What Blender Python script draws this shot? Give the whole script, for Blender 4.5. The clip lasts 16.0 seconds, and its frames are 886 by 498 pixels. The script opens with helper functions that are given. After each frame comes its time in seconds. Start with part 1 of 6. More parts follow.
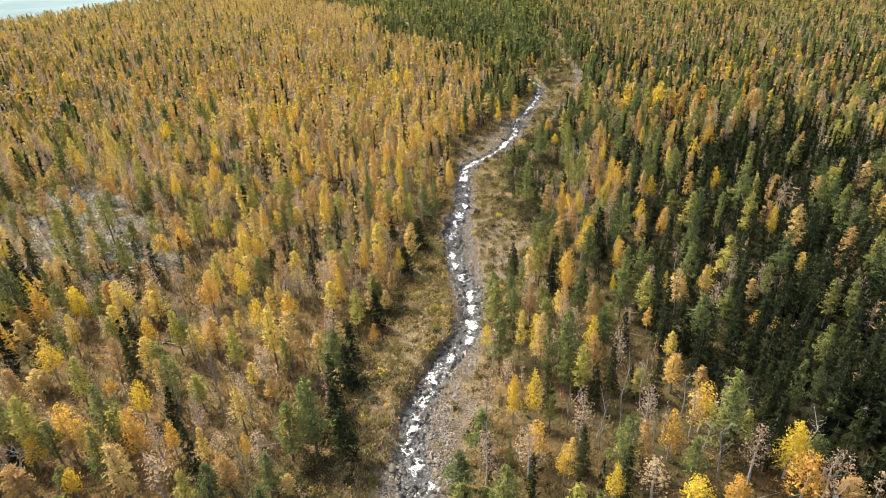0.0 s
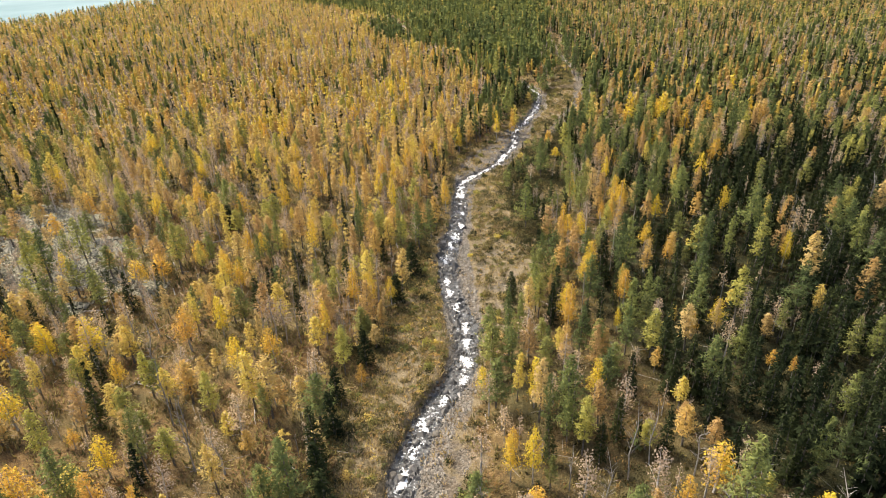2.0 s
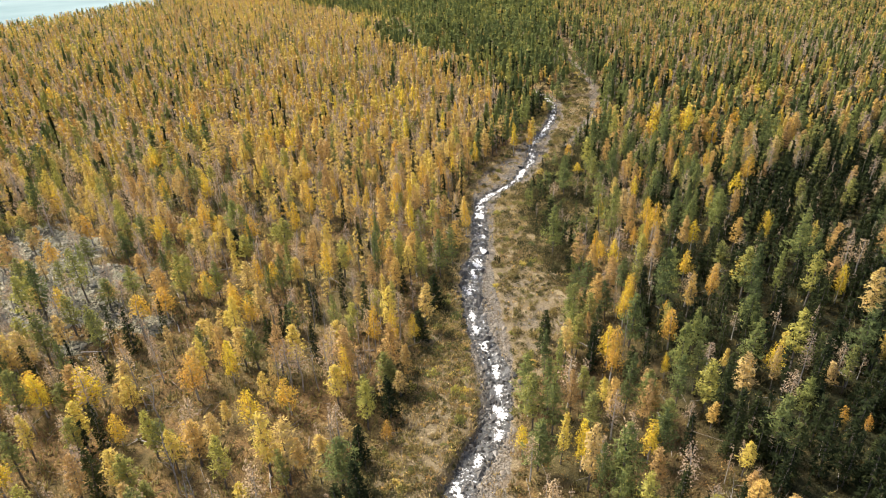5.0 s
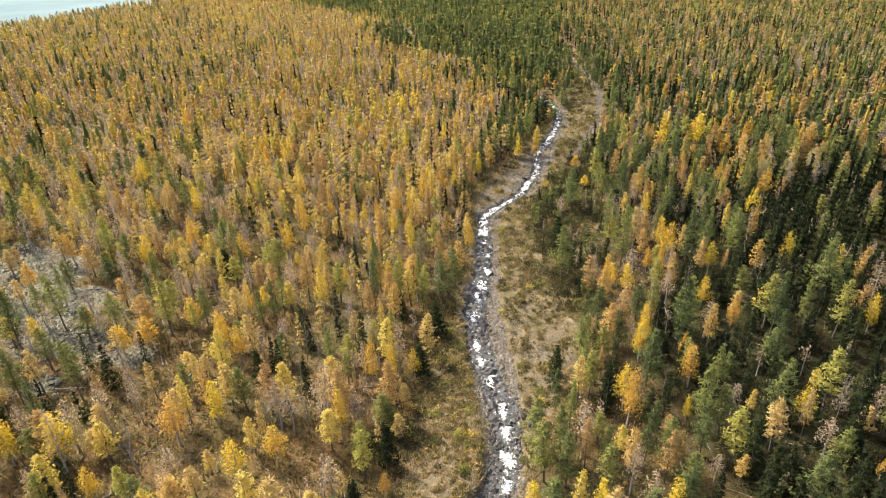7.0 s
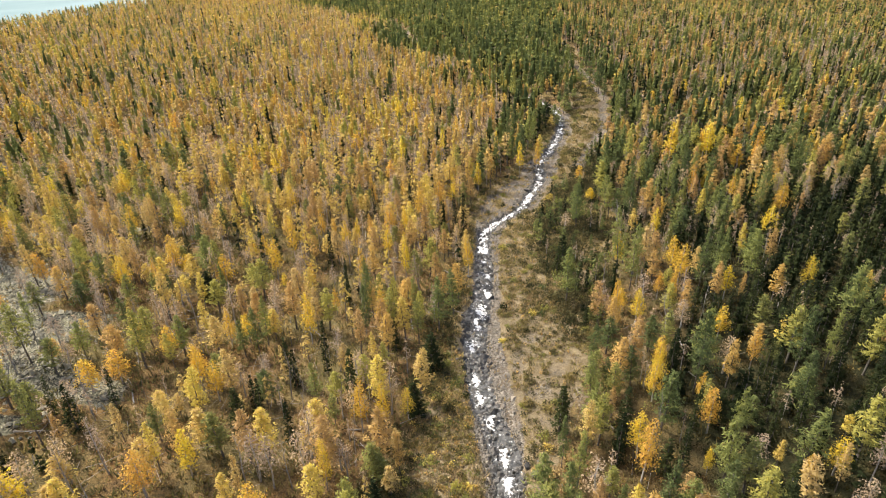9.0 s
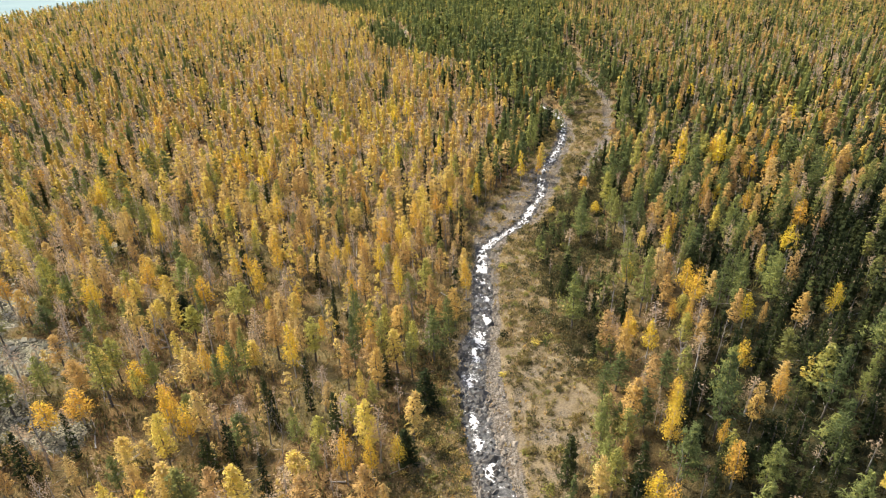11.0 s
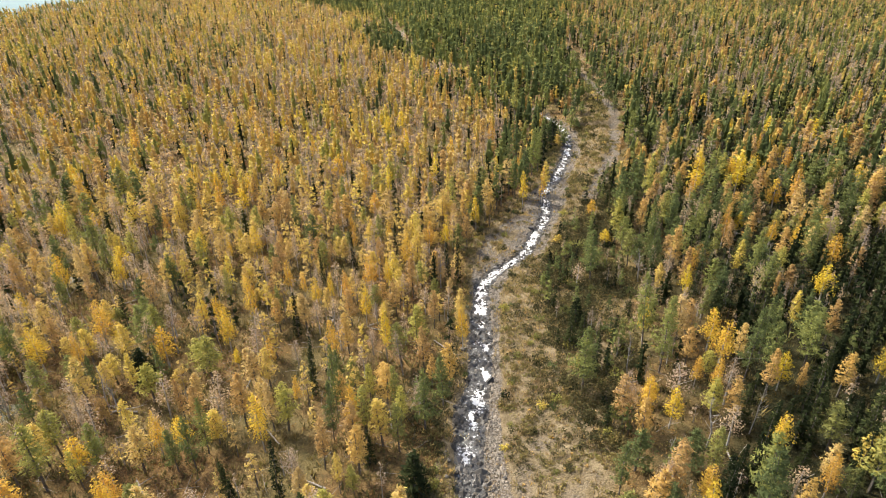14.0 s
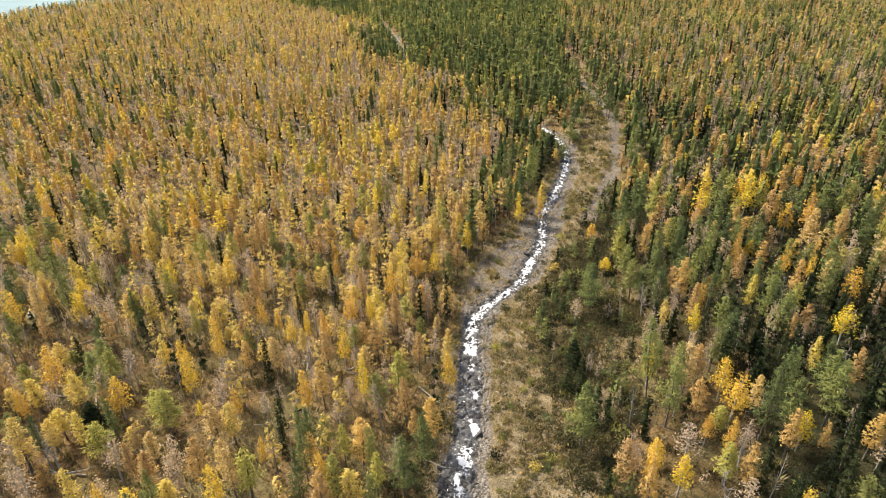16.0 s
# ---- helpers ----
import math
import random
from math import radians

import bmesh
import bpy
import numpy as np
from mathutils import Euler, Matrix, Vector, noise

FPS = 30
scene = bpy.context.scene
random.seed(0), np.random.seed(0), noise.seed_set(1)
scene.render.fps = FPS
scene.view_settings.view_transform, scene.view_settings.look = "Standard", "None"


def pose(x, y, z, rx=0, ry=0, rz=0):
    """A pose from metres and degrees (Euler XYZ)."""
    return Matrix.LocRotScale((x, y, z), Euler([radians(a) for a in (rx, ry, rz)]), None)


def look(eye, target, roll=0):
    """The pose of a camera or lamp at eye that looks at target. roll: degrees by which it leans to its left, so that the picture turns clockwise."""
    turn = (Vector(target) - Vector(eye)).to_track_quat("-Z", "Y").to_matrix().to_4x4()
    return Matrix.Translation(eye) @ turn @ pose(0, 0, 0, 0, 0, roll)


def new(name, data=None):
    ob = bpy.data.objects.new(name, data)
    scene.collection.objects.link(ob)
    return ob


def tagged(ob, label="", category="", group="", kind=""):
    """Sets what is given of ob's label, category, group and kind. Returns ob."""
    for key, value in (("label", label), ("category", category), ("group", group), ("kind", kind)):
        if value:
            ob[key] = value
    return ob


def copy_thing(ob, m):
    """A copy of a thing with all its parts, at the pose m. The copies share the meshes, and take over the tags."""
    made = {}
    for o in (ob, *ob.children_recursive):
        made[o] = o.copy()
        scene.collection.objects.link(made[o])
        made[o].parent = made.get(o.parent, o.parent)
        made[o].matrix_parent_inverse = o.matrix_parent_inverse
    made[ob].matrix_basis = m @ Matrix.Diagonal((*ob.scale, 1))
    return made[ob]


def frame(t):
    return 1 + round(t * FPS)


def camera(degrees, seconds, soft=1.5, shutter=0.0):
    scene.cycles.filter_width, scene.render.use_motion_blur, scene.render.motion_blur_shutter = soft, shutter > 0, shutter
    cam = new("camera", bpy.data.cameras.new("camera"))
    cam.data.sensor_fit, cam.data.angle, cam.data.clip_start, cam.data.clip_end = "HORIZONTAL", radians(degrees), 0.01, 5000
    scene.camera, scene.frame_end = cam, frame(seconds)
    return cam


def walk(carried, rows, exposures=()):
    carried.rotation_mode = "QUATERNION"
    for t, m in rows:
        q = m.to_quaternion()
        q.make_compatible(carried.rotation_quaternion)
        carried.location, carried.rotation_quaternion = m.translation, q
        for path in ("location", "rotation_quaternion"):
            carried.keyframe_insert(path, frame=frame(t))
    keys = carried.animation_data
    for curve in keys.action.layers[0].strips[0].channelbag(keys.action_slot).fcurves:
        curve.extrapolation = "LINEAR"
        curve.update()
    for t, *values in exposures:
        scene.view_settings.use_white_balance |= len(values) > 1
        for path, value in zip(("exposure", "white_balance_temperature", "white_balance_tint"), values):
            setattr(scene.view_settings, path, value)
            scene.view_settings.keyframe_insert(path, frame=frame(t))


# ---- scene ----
cam = camera(72.8, 16.0, soft=0.95)
METRES, EYE, TILT, LEAN, TURN = 74.03, 55.0, 0.0, 0.0, 0.0
ROWS = [
    (0.0, 0.0, 0.0, 0.0, -1.03, -27.68, 1.97),
    (0.5, 0.0096, 0.0299, 0.0037, -1.04, -27.68, 1.98),
    (1.0, 0.0169, 0.0598, 0.0079, -1.04, -27.67, 1.97),
    (1.5, 0.0195, 0.0884, 0.0121, -1.05, -27.64, 1.96),
    (2.0, 0.017, 0.1148, 0.0162, -1.07, -27.63, 1.95),
    (2.5, 0.01, 0.1395, 0.0202, -1.07, -27.61, 1.93),
    (3.0, -0.0007, 0.1627, 0.0237, -1.08, -27.6, 1.91),
    (3.5, -0.0144, 0.1849, 0.0261, -1.1, -27.55, 1.9),
    (4.0, -0.0285, 0.2072, 0.0291, -1.09, -27.58, 1.89),
    (6.5, -0.0483, 0.3409, 0.0452, -1.05, -27.74, 1.85),
    (7.0, -0.0476, 0.3713, 0.047, -1.04, -27.77, 1.79),
    (7.5, -0.0461, 0.402, 0.048, -1.03, -27.8, 1.74),
    (8.0, -0.0445, 0.4333, 0.0487, -1.03, -27.81, 1.68),
    (8.5, -0.0429, 0.4647, 0.0488, -1.03, -27.84, 1.6),
    (9.0, -0.0414, 0.4965, 0.0486, -1.05, -27.87, 1.54),
    (11.5, -0.0313, 0.6607, 0.0486, -1.1, -28.18, 1.2),
    (12.0, -0.0287, 0.6947, 0.0496, -1.1, -28.23, 1.16),
    (12.5, -0.0262, 0.729, 0.0512, -1.1, -28.29, 1.11),
    (13.0, -0.0238, 0.7632, 0.0532, -1.12, -28.32, 1.07),
    (13.5, -0.0206, 0.7973, 0.0557, -1.1, -28.33, 1.05),
    (14.0, -0.0184, 0.8317, 0.0587, -1.09, -28.37, 1.0),
    (14.5, -0.0146, 0.8661, 0.0621, -1.08, -28.38, 0.98),
    (15.0, -0.007, 0.9014, 0.0655, -1.06, -28.38, 0.95),
    (15.5, 0.0037, 0.9374, 0.0689, -1.05, -28.35, 0.95),
    (16.0, 0.0158, 0.9746, 0.0725, -1.04, -28.32, 0.93),
]
walk(cam, [(t, pose(0, 0, EYE, TILT, LEAN, TURN) @ pose(METRES * x, METRES * y, METRES * z, 90 + pitch, roll, yaw)) for t, x, y, z, yaw, pitch, roll in ROWS],
     exposures=[(0.0, 1.15), (16.0, 1.15)])

# ---- light: a bright overcast sky with a wide, weak sun ----
SUN_HEIGHT, SUN_BEARING = 50.0, -50.0      # degrees up; degrees from +y towards +x
world = bpy.data.worlds.new("overcast_sky")
scene.world = world
world.use_nodes = True
wn, wl = world.node_tree.nodes, world.node_tree.links
wn.clear()
sky = wn.new("ShaderNodeTexSky")
sky.sky_type, sky.sun_disc = "NISHITA", False
sky.sun_elevation, sky.sun_rotation = radians(SUN_HEIGHT), radians(SUN_BEARING)
sky.air_density, sky.dust_density, sky.ozone_density = 0.8, 4.0, 0.4
back = wn.new("ShaderNodeBackground")
back.inputs["Strength"].default_value = 0.112
wout = wn.new("ShaderNodeOutputWorld")
wl.new(sky.outputs[0], back.inputs[0])
wl.new(back.outputs[0], wout.inputs[0])
sun_data = bpy.data.lights.new("sun", "SUN")
sun_data.energy, sun_data.angle, sun_data.color = 3.1, radians(10), (1.0, 0.92, 0.78)
sun = new("sun", sun_data)
sun_way = Vector((math.sin(radians(SUN_BEARING)) * math.cos(radians(SUN_HEIGHT)), math.cos(radians(SUN_BEARING)) * math.cos(radians(SUN_HEIGHT)), math.sin(radians(SUN_HEIGHT))))
sun.matrix_world = look(tuple(sun_way * 300), (0, 0, 0))


# ---- materials ----
def material(name):
    m = bpy.data.materials.new(name)
    m.use_nodes = True
    m.node_tree.nodes.clear()
    return m, m.node_tree.nodes, m.node_tree.links


def put_in(sockets, **values):
    for key, value in values.items():
        sockets[key.replace("_", " ")].default_value = value


def noise_tex(n, l, scale, detail=4.0, rough=0.6, coords="Object"):
    t = n.new("ShaderNodeTexNoise")
    put_in(t.inputs, Scale=scale, Detail=detail, Roughness=rough)
    c = n.new("ShaderNodeTexCoord")
    l.new(c.outputs[coords], t.inputs["Vector"])
    return t.outputs["Fac"]


def ramp(n, l, fac, stops):
    r = n.new("ShaderNodeValToRGB")
    e = r.color_ramp.elements
    while len(e) < len(stops):
        e.new(0.5)
    for slot, (p, c) in zip(e, stops):
        slot.position, slot.color = p, (*c, 1.0)
    l.new(fac, r.inputs[0])
    return r.outputs[0]


def mix(n, l, fac, a, b, way="MIX"):
    x = n.new("ShaderNodeMix")
    x.data_type, x.blend_type = "RGBA", way
    for socket, value in ((x.inputs["Factor"], fac), (x.inputs["A"], a), (x.inputs["B"], b)):
        if hasattr(value, "is_output"):
            l.new(value, socket)
        elif isinstance(value, tuple):
            socket.default_value = (*value, 1.0)
        else:
            socket.default_value = value
    return x.outputs["Result"]


def arith(n, l, kind, a, b):
    x = n.new("ShaderNodeMath")
    x.operation = kind
    for socket, value in zip(x.inputs, (a, b)):
        if hasattr(value, "is_output"):
            l.new(value, socket)
        else:
            socket.default_value = value
    return x.outputs[0]


def finish(m, n, l, colour, rough=0.9, bump=None, strength=0.4, distance=0.1, specular=0.3):
    p = n.new("ShaderNodeBsdfPrincipled")
    out = n.new("ShaderNodeOutputMaterial")
    for socket, value in ((p.inputs["Base Color"], colour), (p.inputs["Roughness"], rough)):
        if hasattr(value, "is_output"):
            l.new(value, socket)
        elif isinstance(value, tuple):
            socket.default_value = (*value, 1.0)
        else:
            socket.default_value = value
    put_in(p.inputs, Specular_IOR_Level=specular)
    if bump is not None:
        b = n.new("ShaderNodeBump")
        put_in(b.inputs, Strength=strength, Distance=distance)
        l.new(bump, b.inputs["Height"])
        l.new(b.outputs[0], p.inputs["Normal"])
    l.new(p.outputs[0], out.inputs[0])
    return m


def foliage(name, stops, single, through_leaf=0.42):
    """Leaves: their hue runs along the stops from tree to tree and a little from leaf to leaf."""
    m, n, l = material(name)
    at = n.new("ShaderNodeAttribute")
    at.attribute_name = "tone"
    fac = at.outputs["Fac"]
    if single:
        info = n.new("ShaderNodeObjectInfo")
        fac = arith(n, l, "ADD", fac, info.outputs["Random"])
    colour = ramp(n, l, fac, stops)
    d = n.new("ShaderNodeBsdfDiffuse")
    tr = n.new("ShaderNodeBsdfTranslucent")
    ms = n.new("ShaderNodeMixShader")
    ms.inputs[0].default_value = through_leaf
    out = n.new("ShaderNodeOutputMaterial")
    l.new(colour, d.inputs["Color"])
    l.new(colour, tr.inputs["Color"])
    l.new(d.outputs[0], ms.inputs[1])
    l.new(tr.outputs[0], ms.inputs[2])
    l.new(ms.outputs[0], out.inputs[0])
    return m


LEAVES = {
    "gold": [(0.0, (0.58, 0.43, 0.195)), (0.35, (0.655, 0.49, 0.185)), (0.7, (0.71, 0.545, 0.155)), (1.0, (0.71, 0.585, 0.13))],
    "amber": [(0.0, (0.64, 0.38, 0.10)), (0.4, (0.72, 0.48, 0.09)), (0.75, (0.78, 0.57, 0.075)), (1.0, (0.76, 0.61, 0.075))],
    "orange": [(0.0, (0.47, 0.315, 0.145)), (0.5, (0.57, 0.385, 0.145)), (1.0, (0.65, 0.455, 0.14))],
    "tan": [(0.0, (0.37, 0.288, 0.215)), (0.5, (0.48, 0.368, 0.255)), (1.0, (0.60, 0.455, 0.27))],
    "olive": [(0.0, (0.19, 0.205, 0.078)), (0.5, (0.325, 0.32, 0.098)), (1.0, (0.50, 0.455, 0.115))],
    "green": [(0.0, (0.105, 0.132, 0.055)), (0.5, (0.175, 0.205, 0.076)), (1.0, (0.295, 0.31, 0.095))],
    "dark": [(0.0, (0.021, 0.029, 0.015)), (0.5, (0.037, 0.048, 0.021)), (1.0, (0.066, 0.076, 0.029))],
    "thicket": [(0.0, (0.045, 0.05, 0.028)), (0.4, (0.095, 0.092, 0.045)), (0.8, (0.17, 0.145, 0.066)), (1.0, (0.27, 0.20, 0.085))],
    "brush": [(0.0, (0.09, 0.095, 0.045)), (0.4, (0.18, 0.16, 0.07)), (0.7, (0.36, 0.28, 0.11)), (1.0, (0.22, 0.23, 0.075))],
    # dwarf shrubs: dark green, with the gloom under dense wood put into the colour
    "shaded_heath": [(0.0, (0.015, 0.018, 0.010)), (0.45, (0.042, 0.042, 0.018)), (0.75, (0.095, 0.076, 0.028)), (1.0, (0.18, 0.115, 0.04))],
    "russet": [(0.0, (0.20, 0.12, 0.06)), (0.5, (0.36, 0.225, 0.09)), (1.0, (0.50, 0.33, 0.11))],
    "grass": [(0.0, (0.30, 0.21, 0.11)), (0.5, (0.52, 0.40, 0.21)), (1.0, (0.46, 0.37, 0.15))],
}
LEAF_ONE = {k: foliage(k + "_leaves", v, True) for k, v in LEAVES.items()}
LEAF_MANY = {k: foliage(k + "_leaves_massed", v, False) for k, v in LEAVES.items()}


def bark(name, a, b, scale):
    m, n, l = material(name)
    fac = noise_tex(n, l, scale, 5.0, 0.7)
    return finish(m, n, l, ramp(n, l, fac, [(0.35, a), (0.65, b)]), 0.9, fac, 0.5, 0.03)


BARK = bark("rough_brown_bark", (0.07, 0.06, 0.05), (0.21, 0.185, 0.16), 6.0)
BIRCH_BARK = bark("pale_birch_bark", (0.22, 0.20, 0.18), (0.58, 0.55, 0.50), 3.0)
DEAD_WOOD = bark("weathered_grey_wood", (0.17, 0.155, 0.14), (0.44, 0.405, 0.36), 4.0)


def ground_material():
    m, n, l = material("forest_ground")
    at = n.new("ShaderNodeVertexColor")
    at.layer_name = "zone"
    parts = n.new("ShaderNodeSeparateColor")
    l.new(at.outputs["Color"], parts.inputs[0])
    mossy_shade = arith(n, l, "SUBTRACT", 1.0, at.outputs["Alpha"])
    gravel, meadow, scree = parts.outputs[0], parts.outputs[1], parts.outputs[2]
    wide, mid, fine = noise_tex(n, l, 0.07, 3.0), noise_tex(n, l, 0.45, 5.0, 0.7), noise_tex(n, l, 2.6, 6.0, 0.75)
    blot = noise_tex(n, l, 0.8, 6.0, 0.8)
    floor = ramp(n, l, blot, [(0.34, (0.045, 0.036, 0.018)), (0.46, (0.155, 0.098, 0.045)), (0.56, (0.24, 0.15, 0.06)), (0.68, (0.33, 0.25, 0.13))])
    moss = ramp(n, l, fine, [(0.3, (0.08, 0.075, 0.035)), (0.7, (0.21, 0.175, 0.075))])
    floor = mix(n, l, ramp(n, l, wide, [(0.42, (0, 0, 0)), (0.62, (0.8, 0.8, 0.8))]), floor, moss)
    # moss and dwarf shrubs, with the shade of dense wood painted into their colour
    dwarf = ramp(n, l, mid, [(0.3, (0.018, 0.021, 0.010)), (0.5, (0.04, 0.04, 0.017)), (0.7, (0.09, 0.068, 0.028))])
    floor = mix(n, l, mossy_shade, floor, dwarf)
    grass = ramp(n, l, mid, [(0.28, (0.08, 0.075, 0.035)), (0.40, (0.18, 0.138, 0.075)), (0.52, (0.235, 0.185, 0.11)), (0.64, (0.29, 0.232, 0.138)), (0.78, (0.19, 0.17, 0.07))])
    cell = n.new("ShaderNodeTexVoronoi")
    put_in(cell.inputs, Scale=5.0)
    coords = n.new("ShaderNodeTexCoord")
    l.new(coords.outputs["Object"], cell.inputs["Vector"])
    tone = n.new("ShaderNodeSeparateColor")
    l.new(cell.outputs["Color"], tone.inputs[0])
    stones = ramp(n, l, tone.outputs[0], [(0.0, (0.05, 0.045, 0.038)), (0.5, (0.16, 0.143, 0.118)), (1.0, (0.32, 0.285, 0.23))])
    stones = mix(n, l, ramp(n, l, mid, [(0.42, (0, 0, 0)), (0.62, (0.8, 0.8, 0.8))]), stones, (0.17, 0.128, 0.082))
    rock = ramp(n, l, tone.outputs[1], [(0.0, (0.025, 0.025, 0.021)), (0.45, (0.075, 0.072, 0.055)), (0.7, (0.23, 0.21, 0.145)), (1.0, (0.40, 0.37, 0.26))])
    rock = mix(n, l, ramp(n, l, mid, [(0.45, (0, 0, 0)), (0.6, (0.55, 0.55, 0.55))]), rock, (0.27, 0.27, 0.19))

    def edged(mask):
        v = arith(n, l, "ADD", mask, arith(n, l, "MULTIPLY", arith(n, l, "SUBTRACT", fine, 0.5), 0.9))
        return ramp(n, l, v, [(0.38, (0, 0, 0)), (0.62, (1, 1, 1))])
    colour = mix(n, l, edged(meadow), floor, grass)
    colour = mix(n, l, edged(scree), colour, rock)
    colour = mix(n, l, edged(gravel), colour, stones)
    height = arith(n, l, "ADD", fine, arith(n, l, "MULTIPLY", cell.outputs["Distance"], -0.8))
    return finish(m, n, l, colour, 0.95, height, 0.8, 0.35, 0.15)


def stone_material(name, a, b, wet=0.85):
    m, n, l = material(name)
    at = n.new("ShaderNodeAttribute")
    at.attribute_name = "tone"
    info = n.new("ShaderNodeObjectInfo")
    fine = noise_tex(n, l, 5.0, 5.0, 0.7)
    v = arith(n, l, "ADD", arith(n, l, "ADD", at.outputs["Fac"], arith(n, l, "MULTIPLY", info.outputs["Random"], 0.4)), arith(n, l, "MULTIPLY", fine, 0.5))
    return finish(m, n, l, ramp(n, l, v, [(0.2, a), (1.1, b)]), wet, fine, 0.5, 0.05)


STONE = stone_material("river_stone", (0.035, 0.032, 0.027), (0.30, 0.265, 0.215))
WET_STONE = stone_material("wet_river_stone", (0.025, 0.024, 0.022), (0.17, 0.16, 0.145), 0.4)
LICHEN_STONE = stone_material("lichen_stone", (0.03, 0.029, 0.023), (0.47, 0.44, 0.33))


def water_material():
    m, n, l = material("rushing_water")
    at = n.new("ShaderNodeAttribute")
    at.attribute_name = "foam"
    fine, mid = noise_tex(n, l, 3.0, 6.0, 0.8), noise_tex(n, l, 0.9, 4.0, 0.7)
    v = arith(n, l, "ADD", at.outputs["Fac"], arith(n, l, "ADD", arith(n, l, "MULTIPLY", arith(n, l, "SUBTRACT", fine, 0.5), 1.9), arith(n, l, "MULTIPLY", arith(n, l, "SUBTRACT", mid, 0.5), 1.6)))
    foam = ramp(n, l, v, [(0.48, (0, 0, 0)), (0.62, (1, 1, 1))])
    deep = ramp(n, l, mid, [(0.3, (0.035, 0.037, 0.036)), (0.7, (0.14, 0.138, 0.13))])
    colour = mix(n, l, foam, deep, (0.82, 0.83, 0.82))
    rough = ramp(n, l, v, [(0.48, (0.12, 0.12, 0.12)), (0.62, (0.8, 0.8, 0.8))])
    return finish(m, n, l, colour, rough, arith(n, l, "ADD", fine, mid), 0.9, 0.18, 0.5)


def lake_material():
    m, n, l = material("lake_water")
    ripple = noise_tex(n, l, 0.5, 5.0, 0.6)
    wide = noise_tex(n, l, 0.01, 3.0)
    return finish(m, n, l, ramp(n, l, wide, [(0.3, (0.20, 0.28, 0.29)), (0.7, (0.26, 0.34, 0.35))]), 0.5, ripple, 0.3, 0.1, 0.0)


# ---- mesh tools ----
rng = np.random.default_rng(7)


def tri_mesh(name, verts, faces, mats, slots=None, smooth=False, **layers):
    """A mesh of triangles from arrays; layers: one number a vertex, by name."""
    me = bpy.data.meshes.new(name)
    verts, faces = np.asarray(verts, np.float32), np.asarray(faces, np.int32)
    me.vertices.add(len(verts))
    me.vertices.foreach_set("co", verts.ravel())
    me.loops.add(faces.size)
    me.loops.foreach_set("vertex_index", faces.ravel())
    me.polygons.add(len(faces))
    me.polygons.foreach_set("loop_start", np.arange(0, faces.size, 3, dtype=np.int32))
    for mat in mats:
        me.materials.append(mat)
    if slots is not None:
        me.polygons.foreach_set("material_index", np.asarray(slots, np.int32))
    me.polygons.foreach_set("use_smooth", np.full(len(faces), smooth))
    for key, values in layers.items():
        values = np.asarray(values, np.float32)
        if values.ndim == 2:
            me.color_attributes.new(key, "FLOAT_COLOR", "POINT").data.foreach_set("color", values.ravel())
        else:
            me.attributes.new(key, "FLOAT", "POINT").data.foreach_set("value", values)
    me.update(calc_edges=True)
    return me


def smoothstep(a, b, v):
    u = np.clip((v - a) / (b - a), 0, 1)
    return u * u * (3 - 2 * u)


_grid = np.random.default_rng(3).random((64, 64))


def value_noise(x, y, size):
    """Smooth noise from 0 to 1 with hills about size metres wide."""
    u, v = np.asarray(x) / size + 100, np.asarray(y) / size + 100
    i, j = np.floor(u).astype(int), np.floor(v).astype(int)
    fu, fv = u - i, v - j
    fu, fv = fu * fu * (3 - 2 * fu), fv * fv * (3 - 2 * fv)
    g = lambda a, b: _grid[a % 64, b % 64]
    return (g(i, j) * (1 - fu) + g(i + 1, j) * fu) * (1 - fv) + (g(i, j + 1) * (1 - fu) + g(i + 1, j + 1) * fu) * fv


# ---- the plan: the stream and its corridor, by distance ahead (y) ----
STREAM = [(30, 0), (45, -2.6), (58, -5.4), (66, -4.4), (73, -2.2), (79, 1.4), (85, 4.1), (92, 5.0), (98, 4.9), (107, 2.6), (115, 2.0), (124, 2.4),
          (134, 4.2), (146, 6.0), (158, 6.4), (165, 7.4), (170, 10.0), (178, 17.8), (186, 21.2), (199, 26.4), (210, 27.4), (223, 33.2), (242, 40.2), (262, 44.4),
          (275, 43.5), (290, 39), (310, 30), (360, 10), (410, -9), (440, -18), (470, -21), (510, -28), (600, -45), (900, -90)]
GRAVEL_L = [(30, -10), (50, -11), (58, -7.8), (64, -6.9), (73, -4.6), (82, 0.6), (92, 2.2), (105, 0.4), (126, -0.2), (134, 1.8), (146, 3.8), (163, 4.8), (172, 5.0), (186, 10), (199, 19.5), (210, 23.5), (223, 30), (242, 38), (262, 42), (275, 41), (290, 37), (310, 28)]
GRAVEL_R = [(30, 2), (50, -0.2), (61, 2.6), (70, 4.4), (82, 6.2), (92, 7.0), (99, 7.6), (106, 7.4), (118, 7.2), (125, 7.2), (132, 7.8), (146, 8.9), (162, 10.5), (170, 14.5), (180, 23), (190, 26), (200, 31), (223, 37), (242, 44), (262, 48), (275, 46), (290, 41), (310, 32)]
WOOD_L = [(30, -17), (50, -16.5), (62, -14.5), (77, -12), (93, -9), (115, -3.2), (143, 0.8), (163, 3.2), (173, 3.6), (189, 8.5), (207, 18.5), (238, 31), (262, 38), (275, 37), (290, 34), (310, 26)]
WOOD_R = [(30, 1), (50, 1), (65, 5), (88, 8.8), (100, 13.5), (111, 19), (125, 25), (135, 28), (150, 34), (165, 37), (185, 39), (198, 42), (219, 48), (228, 52), (262, 62), (280, 68), (305, 71), (342, 72), (383, 75), (411, 78), (430, 76)]
